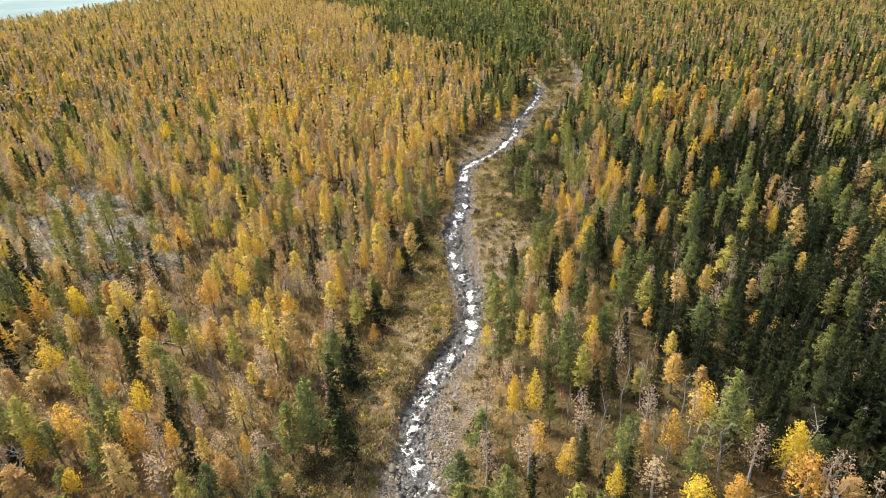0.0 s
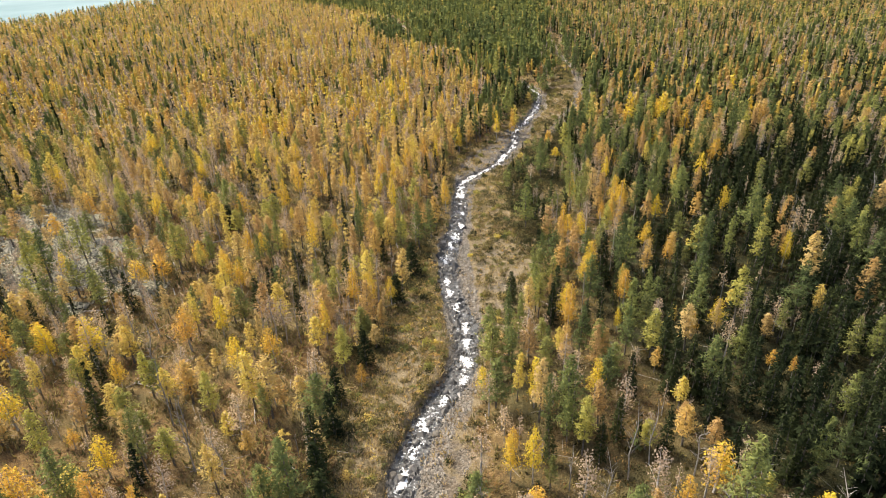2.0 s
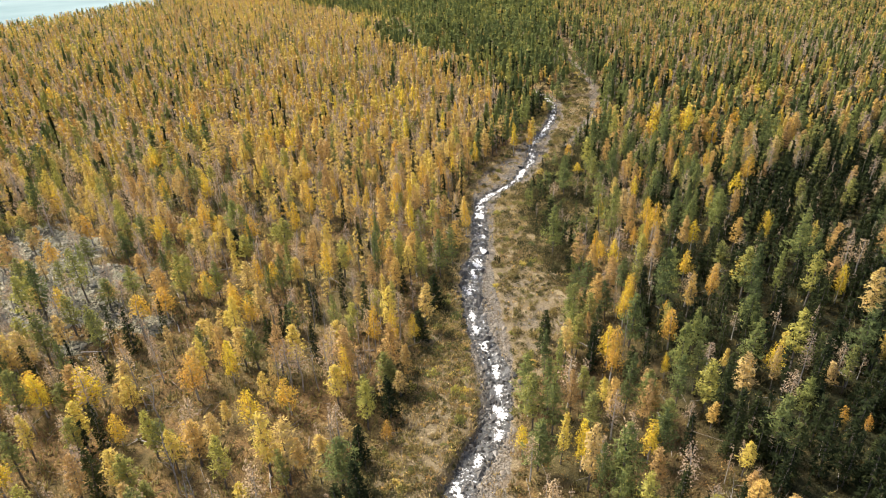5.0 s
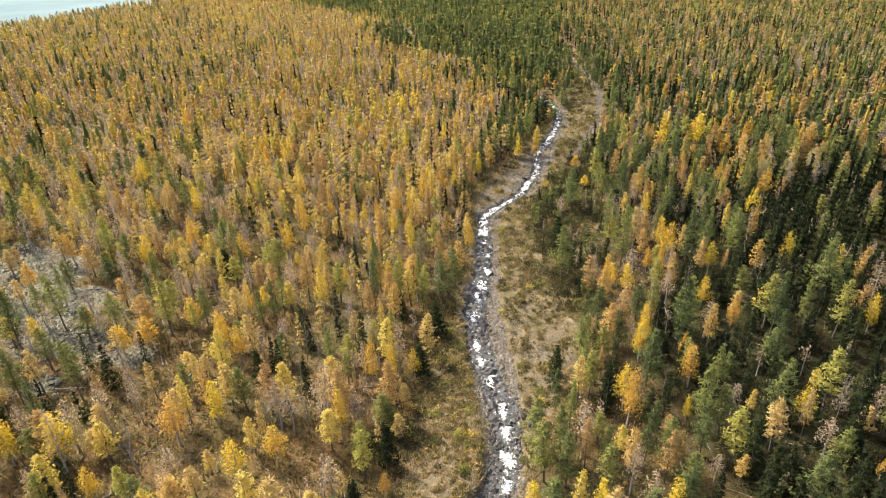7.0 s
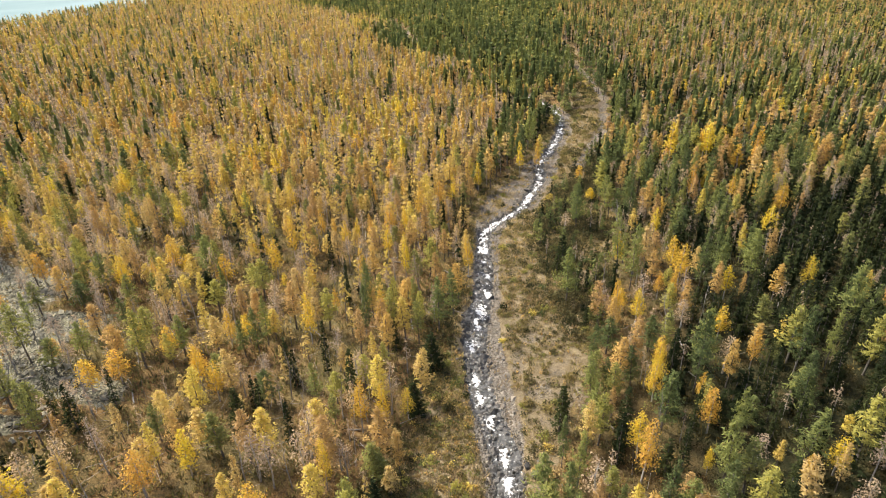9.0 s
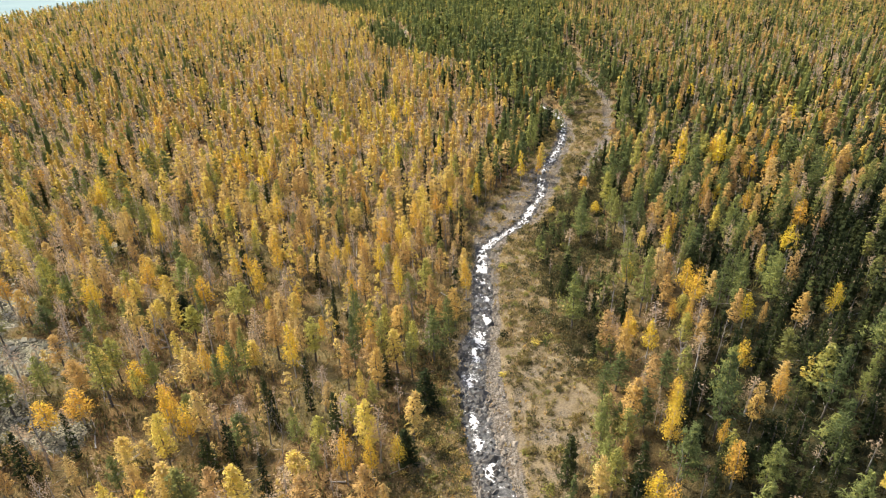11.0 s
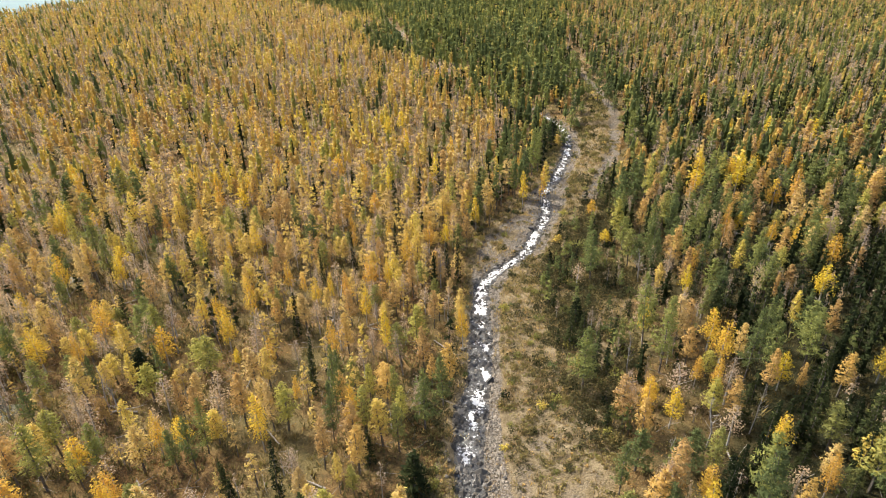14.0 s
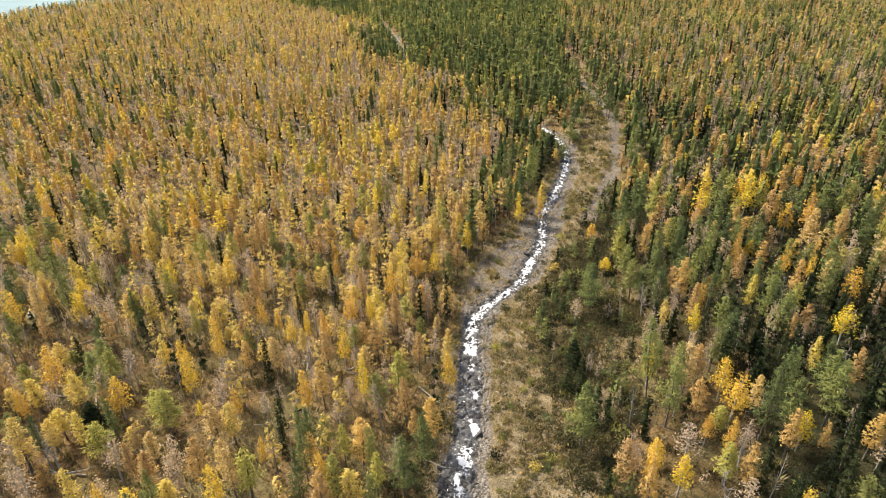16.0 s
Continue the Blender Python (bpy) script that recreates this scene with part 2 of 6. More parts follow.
THICKET_L = [(118, 60), (121, 20), (133, 18), (142, 17), (150, 18), (158, 17), (166, 18.5), (185, 26), (198, 33), (219, 44), (228, 50), (229, 80)]     # where the meadow turns to tall shrubs
SIDE_L = [(255, 56), (275, 49), (290, 56), (305, 60), (342, 64.5), (383, 69), (411, 73.5), (430, 76)]     # left edge of the dry side channel
SHORE = [(0, -520), (400, -440), (500, -405), (600, -385), (700, -362), (800, -330), (900, -285), (1000, -200), (1200, 0), (1500, 300)]


def along(table, y):
    t = np.array(table, float)
    return np.interp(y, t[:, 0], t[:, 1])


def stream_x(y):
    return sum(along(STREAM, np.asarray(y) + d) for d in (-1.5, 0, 1.5)) / 3


def stream_half(y):
    return np.interp(y, [40, 60, 80, 100, 130, 160, 180, 240, 300, 420, 600], [2.4, 2.0, 2.2, 2.0, 2.1, 1.7, 1.5, 1.5, 1.2, 2.2, 1.4])


def corridor(x, y):
    """How open the ground is: gravel, meadow, water side by side, each from 0 to 1."""
    x, y = np.asarray(x, float), np.asarray(y, float)
    wob = (value_noise(x, y, 5.0) - 0.5) * 2.4
    c = stream_x(y)
    near = y < 312
    g = np.where(near, smoothstep(-0.5, 0.5, np.minimum(x - along(GRAVEL_L, y), along(GRAVEL_R, y) - x) + wob * 0.5), smoothstep(-0.6, 0.6, stream_half(y) + 0.2 - np.abs(x - c)))
    right = np.where(y < 270, along(WOOD_R, y), c + 5)
    left = np.where(near & (y < 270), along(WOOD_L, y), c - np.where((y > 440) & (y < 530), 4, 0.2))
    right = np.where(y < 270, right, np.where((y > 440) & (y < 530), c + 4, c + 0.2))
    m = smoothstep(-1.0, 1.0, np.minimum(x - left, right - x) + wob)
    side = (y > 255) & (y < 432)
    sl, sr = along(SIDE_L, y), along(WOOD_R, y)
    m = np.maximum(m, np.where(side, smoothstep(-1, 1, np.minimum(x - sl, sr - x) + wob), 0))
    lane = along([(195, 33), (215, 43), (240, 54), (262, 60.5), (280, 65), (305, 67), (342, 68.5), (383, 71.5), (430, 76)], y)
    g = np.maximum(g, np.where((y > 205) & (y < 432), smoothstep(0.5, -0.5, np.abs(x - lane) - np.where(y < 290, 1.9, 1.3) + wob * 0.9), 0))
    bar = smoothstep(1.1, 0.75, np.hypot((x - 13.5) / 7.5, (y - 111) / 15) + wob * 0.12)
    g = np.maximum(g, 0.52 * bar)
    away = np.abs(x - c) - stream_half(y)
    g = g * (1 - 0.75 * (y < 205) * smoothstep(1.8, 3.5, away) * smoothstep(0.62, 0.35, value_noise(x, y, 3.0) * 0.65 + value_noise(x, y, 1.2) * 0.35))
    pond = np.hypot((x + 26) / 5, (y - 506) / 9)
    return np.maximum(g, smoothstep(1.05, 0.85, pond)), np.maximum(m, smoothstep(1.3, 1.0, pond)), left, right


def scree_amount(x, y):
    d = np.hypot((x + 86) / 20, (y - 133) / 29)
    d2 = np.hypot((x + 66) / 10, (y - 112) / 12)
    n = value_noise(x, y, 9.0) * 1.1 + value_noise(x, y, 3.5) * 0.8
    return smoothstep(1.0, 0.82, np.minimum(d, d2) + n - 0.80)


def ground_z(x, y):
    x, y = np.asarray(x, float), np.asarray(y, float)
    g, m, left, right = corridor(x, y)
    base = -3.2 + 1.5 * smoothstep(-30, -75, x) + 0.5 * smoothstep(30, 80, x)
    base = base + (value_noise(x, y, 22.0) - 0.5) * 1.3 + (value_noise(x, y, 4.0) - 0.5) * 0.35
    out = np.maximum(left - x, x - right)
    z = -4.9 + (base + 4.9) * smoothstep(0, 13, out)
    z = z + (value_noise(x, y, 2.0) - 0.5) * 0.25
    z = z - 0.35 * g * (out < 0)
    z = z + 0.75 * smoothstep(0.1, 1.0, along(GRAVEL_L, y) - x) * smoothstep(100, 80, y) * smoothstep(12, 6, along(GRAVEL_L, y) - x)
    z = z - 0.75 * smoothstep(stream_half(y) + 0.7, stream_half(y) - 0.6, np.abs(x - stream_x(y)))
    far = smoothstep(260, 520, y) * 2.0
    z = z - far
    lake = x - along(SHORE, y)
    return z - 9.0 * smoothstep(25, -25, lake)


WATER_Z = lambda y: -5.62 - smoothstep(260, 520, y) * 2.0


# ---- ground, one sheet to the horizon ----
def spread(fine_a, fine_b, step, limit_a, limit_b, growth=1.09):
    v = list(np.arange(fine_a, fine_b, step))
    s, p = step, fine_b
    while p < limit_b:
        v.append(p)
        s = s * growth
        p += s
    v.append(limit_b)
    s, p = step, fine_a
    while p > limit_a:
        s = s * growth
        p -= s
        v.insert(0, max(p, limit_a))
    return np.array(v)


gx, gy = spread(-18, 48, 0.8, -3500, 3500, 1.13), spread(46, 230, 0.9, -600, 4200, 1.07)
GX, GY = np.meshgrid(gx, gy)
GZ = ground_z(GX, GY)
gv = np.stack([GX, GY, GZ], -1).reshape(-1, 3)
ni, nj = GX.shape
ids = np.arange(ni * nj).reshape(ni, nj)
a, b, c, d = ids[:-1, :-1].ravel(), ids[:-1, 1:].ravel(), ids[1:, 1:].ravel(), ids[1:, :-1].ravel()
gf = np.concatenate([np.stack([a, b, c], -1), np.stack([a, c, d], -1)])
zg, zm, _, _ = corridor(gv[:, 0], gv[:, 1])
# far-bank floor darkened to stand in for shade under the trees, moss included
mossy_shade_zone = (0.55 + 0.45 * smoothstep(-3, 3, gv[:, 0] - np.interp(gv[:, 1], [45, 57, 74, 91, 105, 117, 135, 152], [46, 39, 34, 30, 29, 36, 45, 52]))) * smoothstep(0, 8, gv[:, 0] - along(WOOD_R, gv[:, 1])) * smoothstep(330, 250, gv[:, 1])
zone = np.stack([zg, zm, scree_amount(gv[:, 0], gv[:, 1]), 1 - mossy_shade_zone], -1)
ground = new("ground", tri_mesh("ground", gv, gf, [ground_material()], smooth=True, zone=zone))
tagged(ground, "brown autumn forest floor with dry grass, moss and grey gravel banks", "ground", kind="structure")

# ---- the stream ----
FOAM = [(-2.6, 52, 1.2), (-4.6, 55.5, 1.2), (-5.6, 59, 1.5), (-5.0, 63, 1.4), (-3.8, 68, 1.5), (-2.4, 72.5, 1.3), (0.6, 77.5, 1.4), (3.6, 82, 1.3), (4.4, 86.5, 1.7), (4.9, 91.5, 1.2),
        (4.8, 96.5, 1.5), (3.6, 103, 1.4), (2.2, 108, 1.1), (1.8, 112.5, 1.3), (2.0, 121, 1.0), (3.2, 128, 1.6), (4.3, 132.5, 2.0), (5.8, 138.5, 1.5), (6.4, 145, 0.9), (6.2, 152, 1.2)]
wy = np.concatenate([np.arange(36, 270, 0.45), np.arange(270, 700, 2.5)])
wu = np.linspace(-1, 1, 15)
WU, WY = np.meshgrid(wu, wy)
WX = stream_x(WY) + WU * (stream_half(WY) + 0.5)
foam = np.zeros_like(WX)
for fx, fy, fr in FOAM:
    foam = np.maximum(foam, 0.92 * np.exp(-(((WX - fx - 0.25 * np.sin(WY * 1.7)) / (fr * 0.6)) ** 2 + ((WY - fy) / (fr * 1.6)) ** 2)))
foam = np.maximum(foam, np.where(WY > 155, 0.16 + 0.78 * value_noise(WX, WY, 3.6) * smoothstep(1.0, 0.2, np.abs(WU)), 0.10 + 0.32 * value_noise(WX, WY, 2.4)) * smoothstep(1.05, 0.5, np.abs(WU)))
WZ = WATER_Z(WY) + (value_noise(WX, WY, 1.3) - 0.5) * 0.3 + (value_noise(WX, WY, 0.6) - 0.5) * 0.14 + foam * 0.12
ids = np.arange(WX.size).reshape(WX.shape)
a, b, c, d = ids[:-1, :-1].ravel(), ids[:-1, 1:].ravel(), ids[1:, 1:].ravel(), ids[1:, :-1].ravel()
stream = new("stream", tri_mesh("stream", np.stack([WX, WY, WZ], -1).reshape(-1, 3), np.concatenate([np.stack([a, b, c], -1), np.stack([a, c, d], -1)]), [water_material()], smooth=True, foam=foam.ravel()))
tagged(stream, "shallow mountain stream with white water tumbling over dark stones", "stream", kind="structure")

# ---- the lake beyond the forest ----
ly = np.concatenate([np.arange(0, 1500, 25.0), [1500, 2200, 4000]])
lx = along(SHORE, ly) + 20
lv = np.concatenate([np.stack([lx, ly, np.full(len(ly), -8.6)], -1), np.stack([np.full(len(ly), -3400.0), ly, np.full(len(ly), -8.6)], -1)])
k = np.arange(len(ly) - 1)
lf = np.concatenate([np.stack([k, k + 1, k + 1 + len(ly)], -1), np.stack([k, k + 1 + len(ly), k + len(ly)], -1)])
tagged(new("lake", tri_mesh("lake", lv, lf, [lake_material()])), "calm pale blue lake beyond the forest", "lake", kind="structure")


# ---- trees ----
def cone(p, q, r0, r1, sides):
    """A tapered limb from p to q: vertices and triangles."""
    p, q = np.array(p, float), np.array(q, float)
    w = (q - p) / max(np.linalg.norm(q - p), 1e-6)
    u = np.cross(w, (0.31, 0.87, 0.38))
    u /= np.linalg.norm(u)
    v = np.cross(w, u)
    an = np.arange(sides) * 2 * math.pi / sides
    ring = np.cos(an)[:, None] * u + np.sin(an)[:, None] * v
    verts = np.concatenate([p + ring * r0, q + ring * r1])
    i = np.arange(sides)
    j = (i + 1) % sides
    return verts, np.concatenate([np.stack([i, j, j + sides], -1), np.stack([i, j + sides, i + sides], -1)])


def join(pieces):
    verts, faces, n = [], [], 0
    for v, f in pieces:
        verts.append(v)
        faces.append(f + n)
        n += len(v)
    return np.concatenate(verts), np.concatenate(faces)


def unit(v):
    return v / np.maximum(np.linalg.norm(v, axis=-1, keepdims=True), 1e-6)


def leaf_tris(r, centres, size, slim=0.8, along_way=None, loose=0.7, face=None, turn=0.75):
    """One ragged triangle round each centre; slim: width against length; along_way: the way that the long side tends to take;
    face: the way that the blades tend to face."""
    n = len(centres)
    up = r.normal(size=(n, 3)) if face is None else unit(face) + r.normal(size=(n, 3)) * turn
    up = unit(up)
    a = r.normal(size=(n, 3))
    if along_way is not None:
        a = along_way + a * loose
    a = unit(a - (a * up).sum(1)[:, None] * up)
    b = np.cross(up, a)
    s = size * r.uniform(0.55, 1.4, (n, 1))
    w = s * slim * 0.5 * r.uniform(0.7, 1.3, (n, 1))
    t = np.stack([centres + a * s * 0.7, centres - a * s * 0.4 + b * w, centres - a * s * 0.4 - b * w], 1)
    return t.reshape(-1, 3)


def conifer_leaves(r, n, high, wide, low, rise, size, slim, gaps=0.25, power=0.85, coarse=0.0, turn=0.55):
    """Sprays of needles hung along whorled branches; low: where the crown begins (0 to 1)."""
    nb = max(7, min(64, int(n / 9)))
    u = low + (1 - low) * (np.arange(nb) + r.random(nb)) / nb
    u = low + (1 - low) * ((u - low) / (1 - low)) ** 0.92
    an = np.arange(nb) * 2.399 + r.normal(0, 0.45, nb)
    reach = wide * ((1 - u) / (1 - low)) ** power * r.uniform(1 - gaps * 1.9, 1.12, nb) * np.minimum(1, 0.55 + (u - low) * 4.0) + 0.10
    pick = r.choice(nb, n, p=(reach + 0.22) / (reach + 0.22).sum())
    s = r.random(n) ** 0.62
    rad = reach[pick] * s
    z = u[pick] * high + rise * rad + 0.10 * rad * s + r.normal(0, 0.10 + 0.05 * high / 10, n)
    side = r.normal(0, 1, n) * (0.06 + 0.24 * reach[pick] * (1.15 - 0.8 * s))
    ca, sa = np.cos(an[pick]), np.sin(an[pick])
    c = np.stack([ca * rad - sa * side, sa * rad + ca * side, np.minimum(z, high)], -1)
    way = np.stack([ca, sa, np.full(n, rise + 0.2 + coarse * 2.2)], -1)
    face = np.stack([ca * 0.75, sa * 0.75, np.full(n, 0.55)], -1)
    return leaf_tris(r, c, size, slim, way, 0.6, face, turn)


def birch_leaves(r, n, high, wide, low, size, turn=0.5):
    """Small leaves in uneven clumps on rising boughs, the crown a pointed oval."""
    nc = max(6, min(44, n // 16))
    u = low + 0.04 + (0.96 - low) * (np.arange(nc) + r.random(nc)) / nc
    v = np.clip((u - low) / (1 - low), 0, 1)
    reach = wide * np.minimum(1, 0.42 + v / 0.32) * (1 - v) ** 0.62 * r.uniform(0.72, 1.15, nc) + 0.14
    an = np.arange(nc) * 2.399 + r.normal(0, 0.5, nc)
    off = reach * r.uniform(0.35, 0.72, nc)
    cen = np.stack([np.cos(an) * off, np.sin(an) * off, u * high], -1)
    rad = (0.20 + 0.36 * reach) * r.uniform(0.7, 1.2, nc)
    pick = r.choice(nc, n, p=rad ** 2 / (rad ** 2).sum())
    way = unit(r.normal(size=(n, 3)))
    c = cen[pick] + way * (rad[pick] * r.random(n) ** 0.42)[:, None] * (1, 1, 1.7)
    out = way * 0.8 + unit(c * (1, 1, 0)) * 0.6 + (0, 0, 0.3)
    return leaf_tris(r, c, size, 0.75, None, 0.7, out, turn)


def trunk_wood(r, high, thick, sides, bend=0.25, limbs=0, limb_reach=1.0, low=0.3, limb_rise=0.5):
    pts = [np.array([0, 0, -0.3])]
    for t in (0.35, 0.7, 1.0):
        pts.append(np.array([r.normal(0, bend * t), r.normal(0, bend * t), high * t]))
    rad = [thick, thick * 0.72, thick * 0.42, thick * 0.1]
    pieces = [cone(pts[i], pts[i + 1], rad[i], rad[i + 1], sides) for i in range(3)]
    for k in range(limbs):
        u = low + (0.95 - low) * (k + r.random()) / limbs
        p = np.array([np.interp(u, (0, 0.35, 0.7, 1), [q[i] for q in pts]) for i in range(3)])
        an = r.uniform(0, 2 * math.pi)
        reach = limb_reach * (1.15 - u) * r.uniform(0.6, 1.2)
        pieces.append(cone(p, p + (math.cos(an) * reach, math.sin(an) * reach, limb_rise * reach), thick * 0.28 * (1.2 - u), 0.012, 3))
    return join(pieces)


# kind: height, crown half-width, crown start, branch rise, spray length, spray slimness
FORMS = {
    "larch": (9.2, 1.4, 0.30, 0.18, 0.34, 0.42),
    "faded_birch": (8.5, 1.25, 0.36, 0.0, 0.17, 0.7),
    "green_larch": (10.2, 2.1, 0.22, 0.26, 0.40, 0.34),
    "spruce": (9.5, 0.95, 0.04, -0.25, 0.40, 0.42),
    "birch": (8.5, 1.55, 0.30, 0.0, 0.205, 0.75),
}


def crown_tris(r, form, n, grow=1.0, coarse=0.0):
    high, wide, low, rise, size, slim = FORMS[form]
    if form in ("birch", "faded_birch"):
        return birch_leaves(r, n, high, wide, low, size * grow, 0.55 / max(grow, 1.0))
    gaps = {"larch": 0.30, "green_larch": 0.38, "spruce": 0.14}[form]
    return conifer_leaves(r, n, high, wide, low, rise, size * grow, slim, gaps, {"larch": 0.55, "green_larch": 0.72, "spruce": 0.75}[form], coarse, 0.6 / max(grow, 1.0))


def crown_shell(r, form, sides, rings, full):
    """The closed body of a far crown: jagged rings of twigs from its foot to its tip; full: its share of the crown's width."""
    high, wide, low = FORMS[form][:3]
    v = (np.arange(rings) + r.uniform(0.1, 0.6, rings)) / rings
    power = {"birch": 0.6, "faded_birch": 0.6, "larch": 0.55, "green_larch": 0.72, "spruce": 0.8}[form]
    radius = wide * full * np.minimum(1, 0.5 + v * 2.2) * (1 - v) ** power
    an = np.arange(sides)[None] * 2 * math.pi / sides + r.uniform(0, 6.28, (rings, 1)) * 0.3 + r.normal(0, 0.2, (rings, sides))
    rad = radius[:, None] * r.uniform(0.55, 1.3, (rings, sides))
    z = (low + (1 - low) * v)[:, None] * high + r.normal(0, 0.05 * high, (rings, sides))
    ring = np.stack([np.cos(an) * rad, np.sin(an) * rad, np.minimum(z, high * 0.98)], -1)
    foot, tip = np.array([0, 0, high * (low - 0.03)]), np.array([r.normal(0, 0.1), r.normal(0, 0.1), high])
    tris = []
    for i in range(sides):
        j = (i + 1) % sides
        tris.append((ring[0, j], ring[0, i], foot))
        for k in range(rings - 1):
            tris += [(ring[k, i], ring[k, j], ring[k + 1, j]), (ring[k, i], ring[k + 1, j], ring[k + 1, i])]
        tris.append((ring[-1, i], ring[-1, j], tip))
    return np.array(tris).reshape(-1, 3)


# species: form, leaf colour, label
SPECIES = {
    "golden_larch": ("larch", "gold", "slender golden yellow larch tree on the forest floor"),
    "orange_larch": ("larch", "orange", "slender rust orange larch tree on the forest floor"),
    "faded_birch": ("faded_birch", "tan", "thin birch tree with faded tan autumn leaves"),
    "olive_larch": ("larch", "olive", "larch tree turning from green to yellow"),
    "green_larch": ("green_larch", "green", "bushy green conifer with feathery branches"),
    "spruce": ("spruce", "dark", "narrow dark green spruce tree"),
    "birch": ("birch", "amber", "yellow autumn birch tree with a pale trunk"),
    "bare_tree": (None, None, "leafless grey dead tree with thin branches"),
}
NEAR_N = {"larch": 900, "faded_birch": 480, "green_larch": 1150, "spruce": 560, "birch": 1100}
VARIANTS = {}
USED = {}
STANDING = []


def part(name, mesh, parent, label=""):
    ob = new(name, mesh)
    ob.parent = parent
    return tagged(ob, label)


def plant(species, x, y, height=1.0, width=1.0, z=None):
    """One tree of its own with trunk and crown, set into the ground. height and width are factors of its kind's usual size."""
    form, leaf, label = SPECIES[species]
    width = width * 1.12
    level = 0 if y + 0.05 * abs(x) < 190 else 1
    key = (species, level)
    if key not in VARIANTS:
        VARIANTS[key] = []
        for v in range(6 if species != "bare_tree" else 4):
            r = np.random.default_rng(100 + 17 * v + len(VARIANTS) * 211)
            if form is None:
                tv, tf = trunk_wood(r, 7.5, 0.10, 5, 0.3, 24, 1.5, 0.3, 0.9)
                VARIANTS[key].append((tri_mesh("trunk", tv, tf, [DEAD_WOOD]), None))
                continue
            high = FORMS[form][0]
            tv, tf = trunk_wood(r, high * 0.97, 0.12, 4, 0.12, 4 if form == "faded_birch" else 3, FORMS[form][1] * (1.3 if form == "faded_birch" else 0.8), FORMS[form][2], 0.7 if form == "faded_birch" else 0.2)
            lv = crown_tris(r, form, int(NEAR_N[form] * (0.9, 0.4)[level]), (0.95, 1.45)[level])
            tone = np.repeat(r.normal(0, 0.2, len(lv) // 3), 3)
            VARIANTS[key].append((tri_mesh("trunk", tv, tf, [BIRCH_BARK if form in ("birch", "faded_birch") else BARK]),
                                    tri_mesh("crown", lv, np.arange(len(lv)).reshape(-1, 3), [LEAF_ONE[leaf]], tone=tone)))
    v = int(rng.integers(len(VARIANTS[key])))
    STANDING.append((species, x, y, width))
    if z is None:
        z = float(ground_z(x, y))
    m = Matrix.Translation((x, y, z - 0.05)) @ Euler((rng.normal(0, 0.025), rng.normal(0, 0.025), rng.uniform(0, 6.28))).to_matrix().to_4x4()
    if (key, v) in USED:
        first = USED[key, v]
        return copy_thing(first, m @ Matrix.Diagonal((width / first.scale.x, width / first.scale.y, height / first.scale.z, 1)))
    m = m @ Matrix.Diagonal((width, width, height, 1))
    trunk_me, crown_me = VARIANTS[key][v]
    if crown_me is None:
        tree = new(species, trunk_me)
    else:
        tree = new(species)
        part("trunk", trunk_me, tree)
        part("crown", crown_me, tree)
    tagged(tree, label, "tree", species.replace("_", " ") + " stand")
    USED[key, v] = tree
    tree.matrix_basis = m
    return tree


def massed(name, species, places, n_leaves, grow, trunk_sides, coarse, label, shell=None):
    """Many far trees of one kind, joined. places: rows of x, y, z, height factor, width factor, tone."""
    form, leaf, _ = SPECIES[species]
    vs, fs, sl, tn, base = [], [], [], [], 0
    places = np.asarray(places)
    nv = 8
    which = rng.integers(0, nv, len(places))
    for v in range(nv):
        sub = places[which == v]
        if not len(sub):
            continue
        r = np.random.default_rng(900 + v * 31 + n_leaves)
        if form is None:
            tv, tf = trunk_wood(r, 7.5, 0.10, 3, 0.3, 5, 1.5, 0.35, 0.9)
            lv = np.zeros((0, 3))
        else:
            lv = crown_tris(r, form, n_leaves, grow, coarse)
            if shell:
                lv = np.concatenate([crown_shell(r, form, *shell), lv])
            tv, tf = cone((0, 0, -0.3), (0, 0, FORMS[form][0] * 0.9), 0.13, 0.02, trunk_sides) if trunk_sides else (np.zeros((0, 3)), np.zeros((0, 3), int))
        verts = np.concatenate([lv, tv])
        faces = np.concatenate([np.arange(len(lv)).reshape(-1, 3), tf + len(lv)])
        slot = np.concatenate([np.zeros(len(lv) // 3, int), np.ones(len(tf), int)])
        jit = np.concatenate([np.repeat(r.normal(0, 0.16 / grow, len(lv) // 3), 3), np.zeros(len(tv))])
        an = rng.uniform(0, 6.28, len(sub))
        co, si = np.cos(an)[:, None], np.sin(an)[:, None]
        X = (verts[:, 0] * co - verts[:, 1] * si) * sub[:, 4:5] + sub[:, 0:1]
        Y = (verts[:, 0] * si + verts[:, 1] * co) * sub[:, 4:5] + sub[:, 1:2]
        Z = verts[:, 2] * sub[:, 3:4] + sub[:, 2:3]
        vs.append(np.stack([X, Y, Z], -1).reshape(-1, 3))
        fs.append((faces[None] + (np.arange(len(sub)) * len(verts))[:, None, None] + base).reshape(-1, 3))
        sl.append(np.tile(slot, len(sub)))
        tn.append((sub[:, 5:6] + jit).ravel())
        base += len(verts) * len(sub)
    if not vs:
        return
    mats = [LEAF_MANY[leaf] if leaf else DEAD_WOOD, BIRCH_BARK if form in ("birch", "faded_birch") else (BARK if form else DEAD_WOOD)]
    ob = new(name, tri_mesh(name, np.concatenate(vs), np.concatenate(fs), mats, np.concatenate(sl), tone=np.concatenate(tn)))
    tagged(ob, label, "forest", kind="stuff")


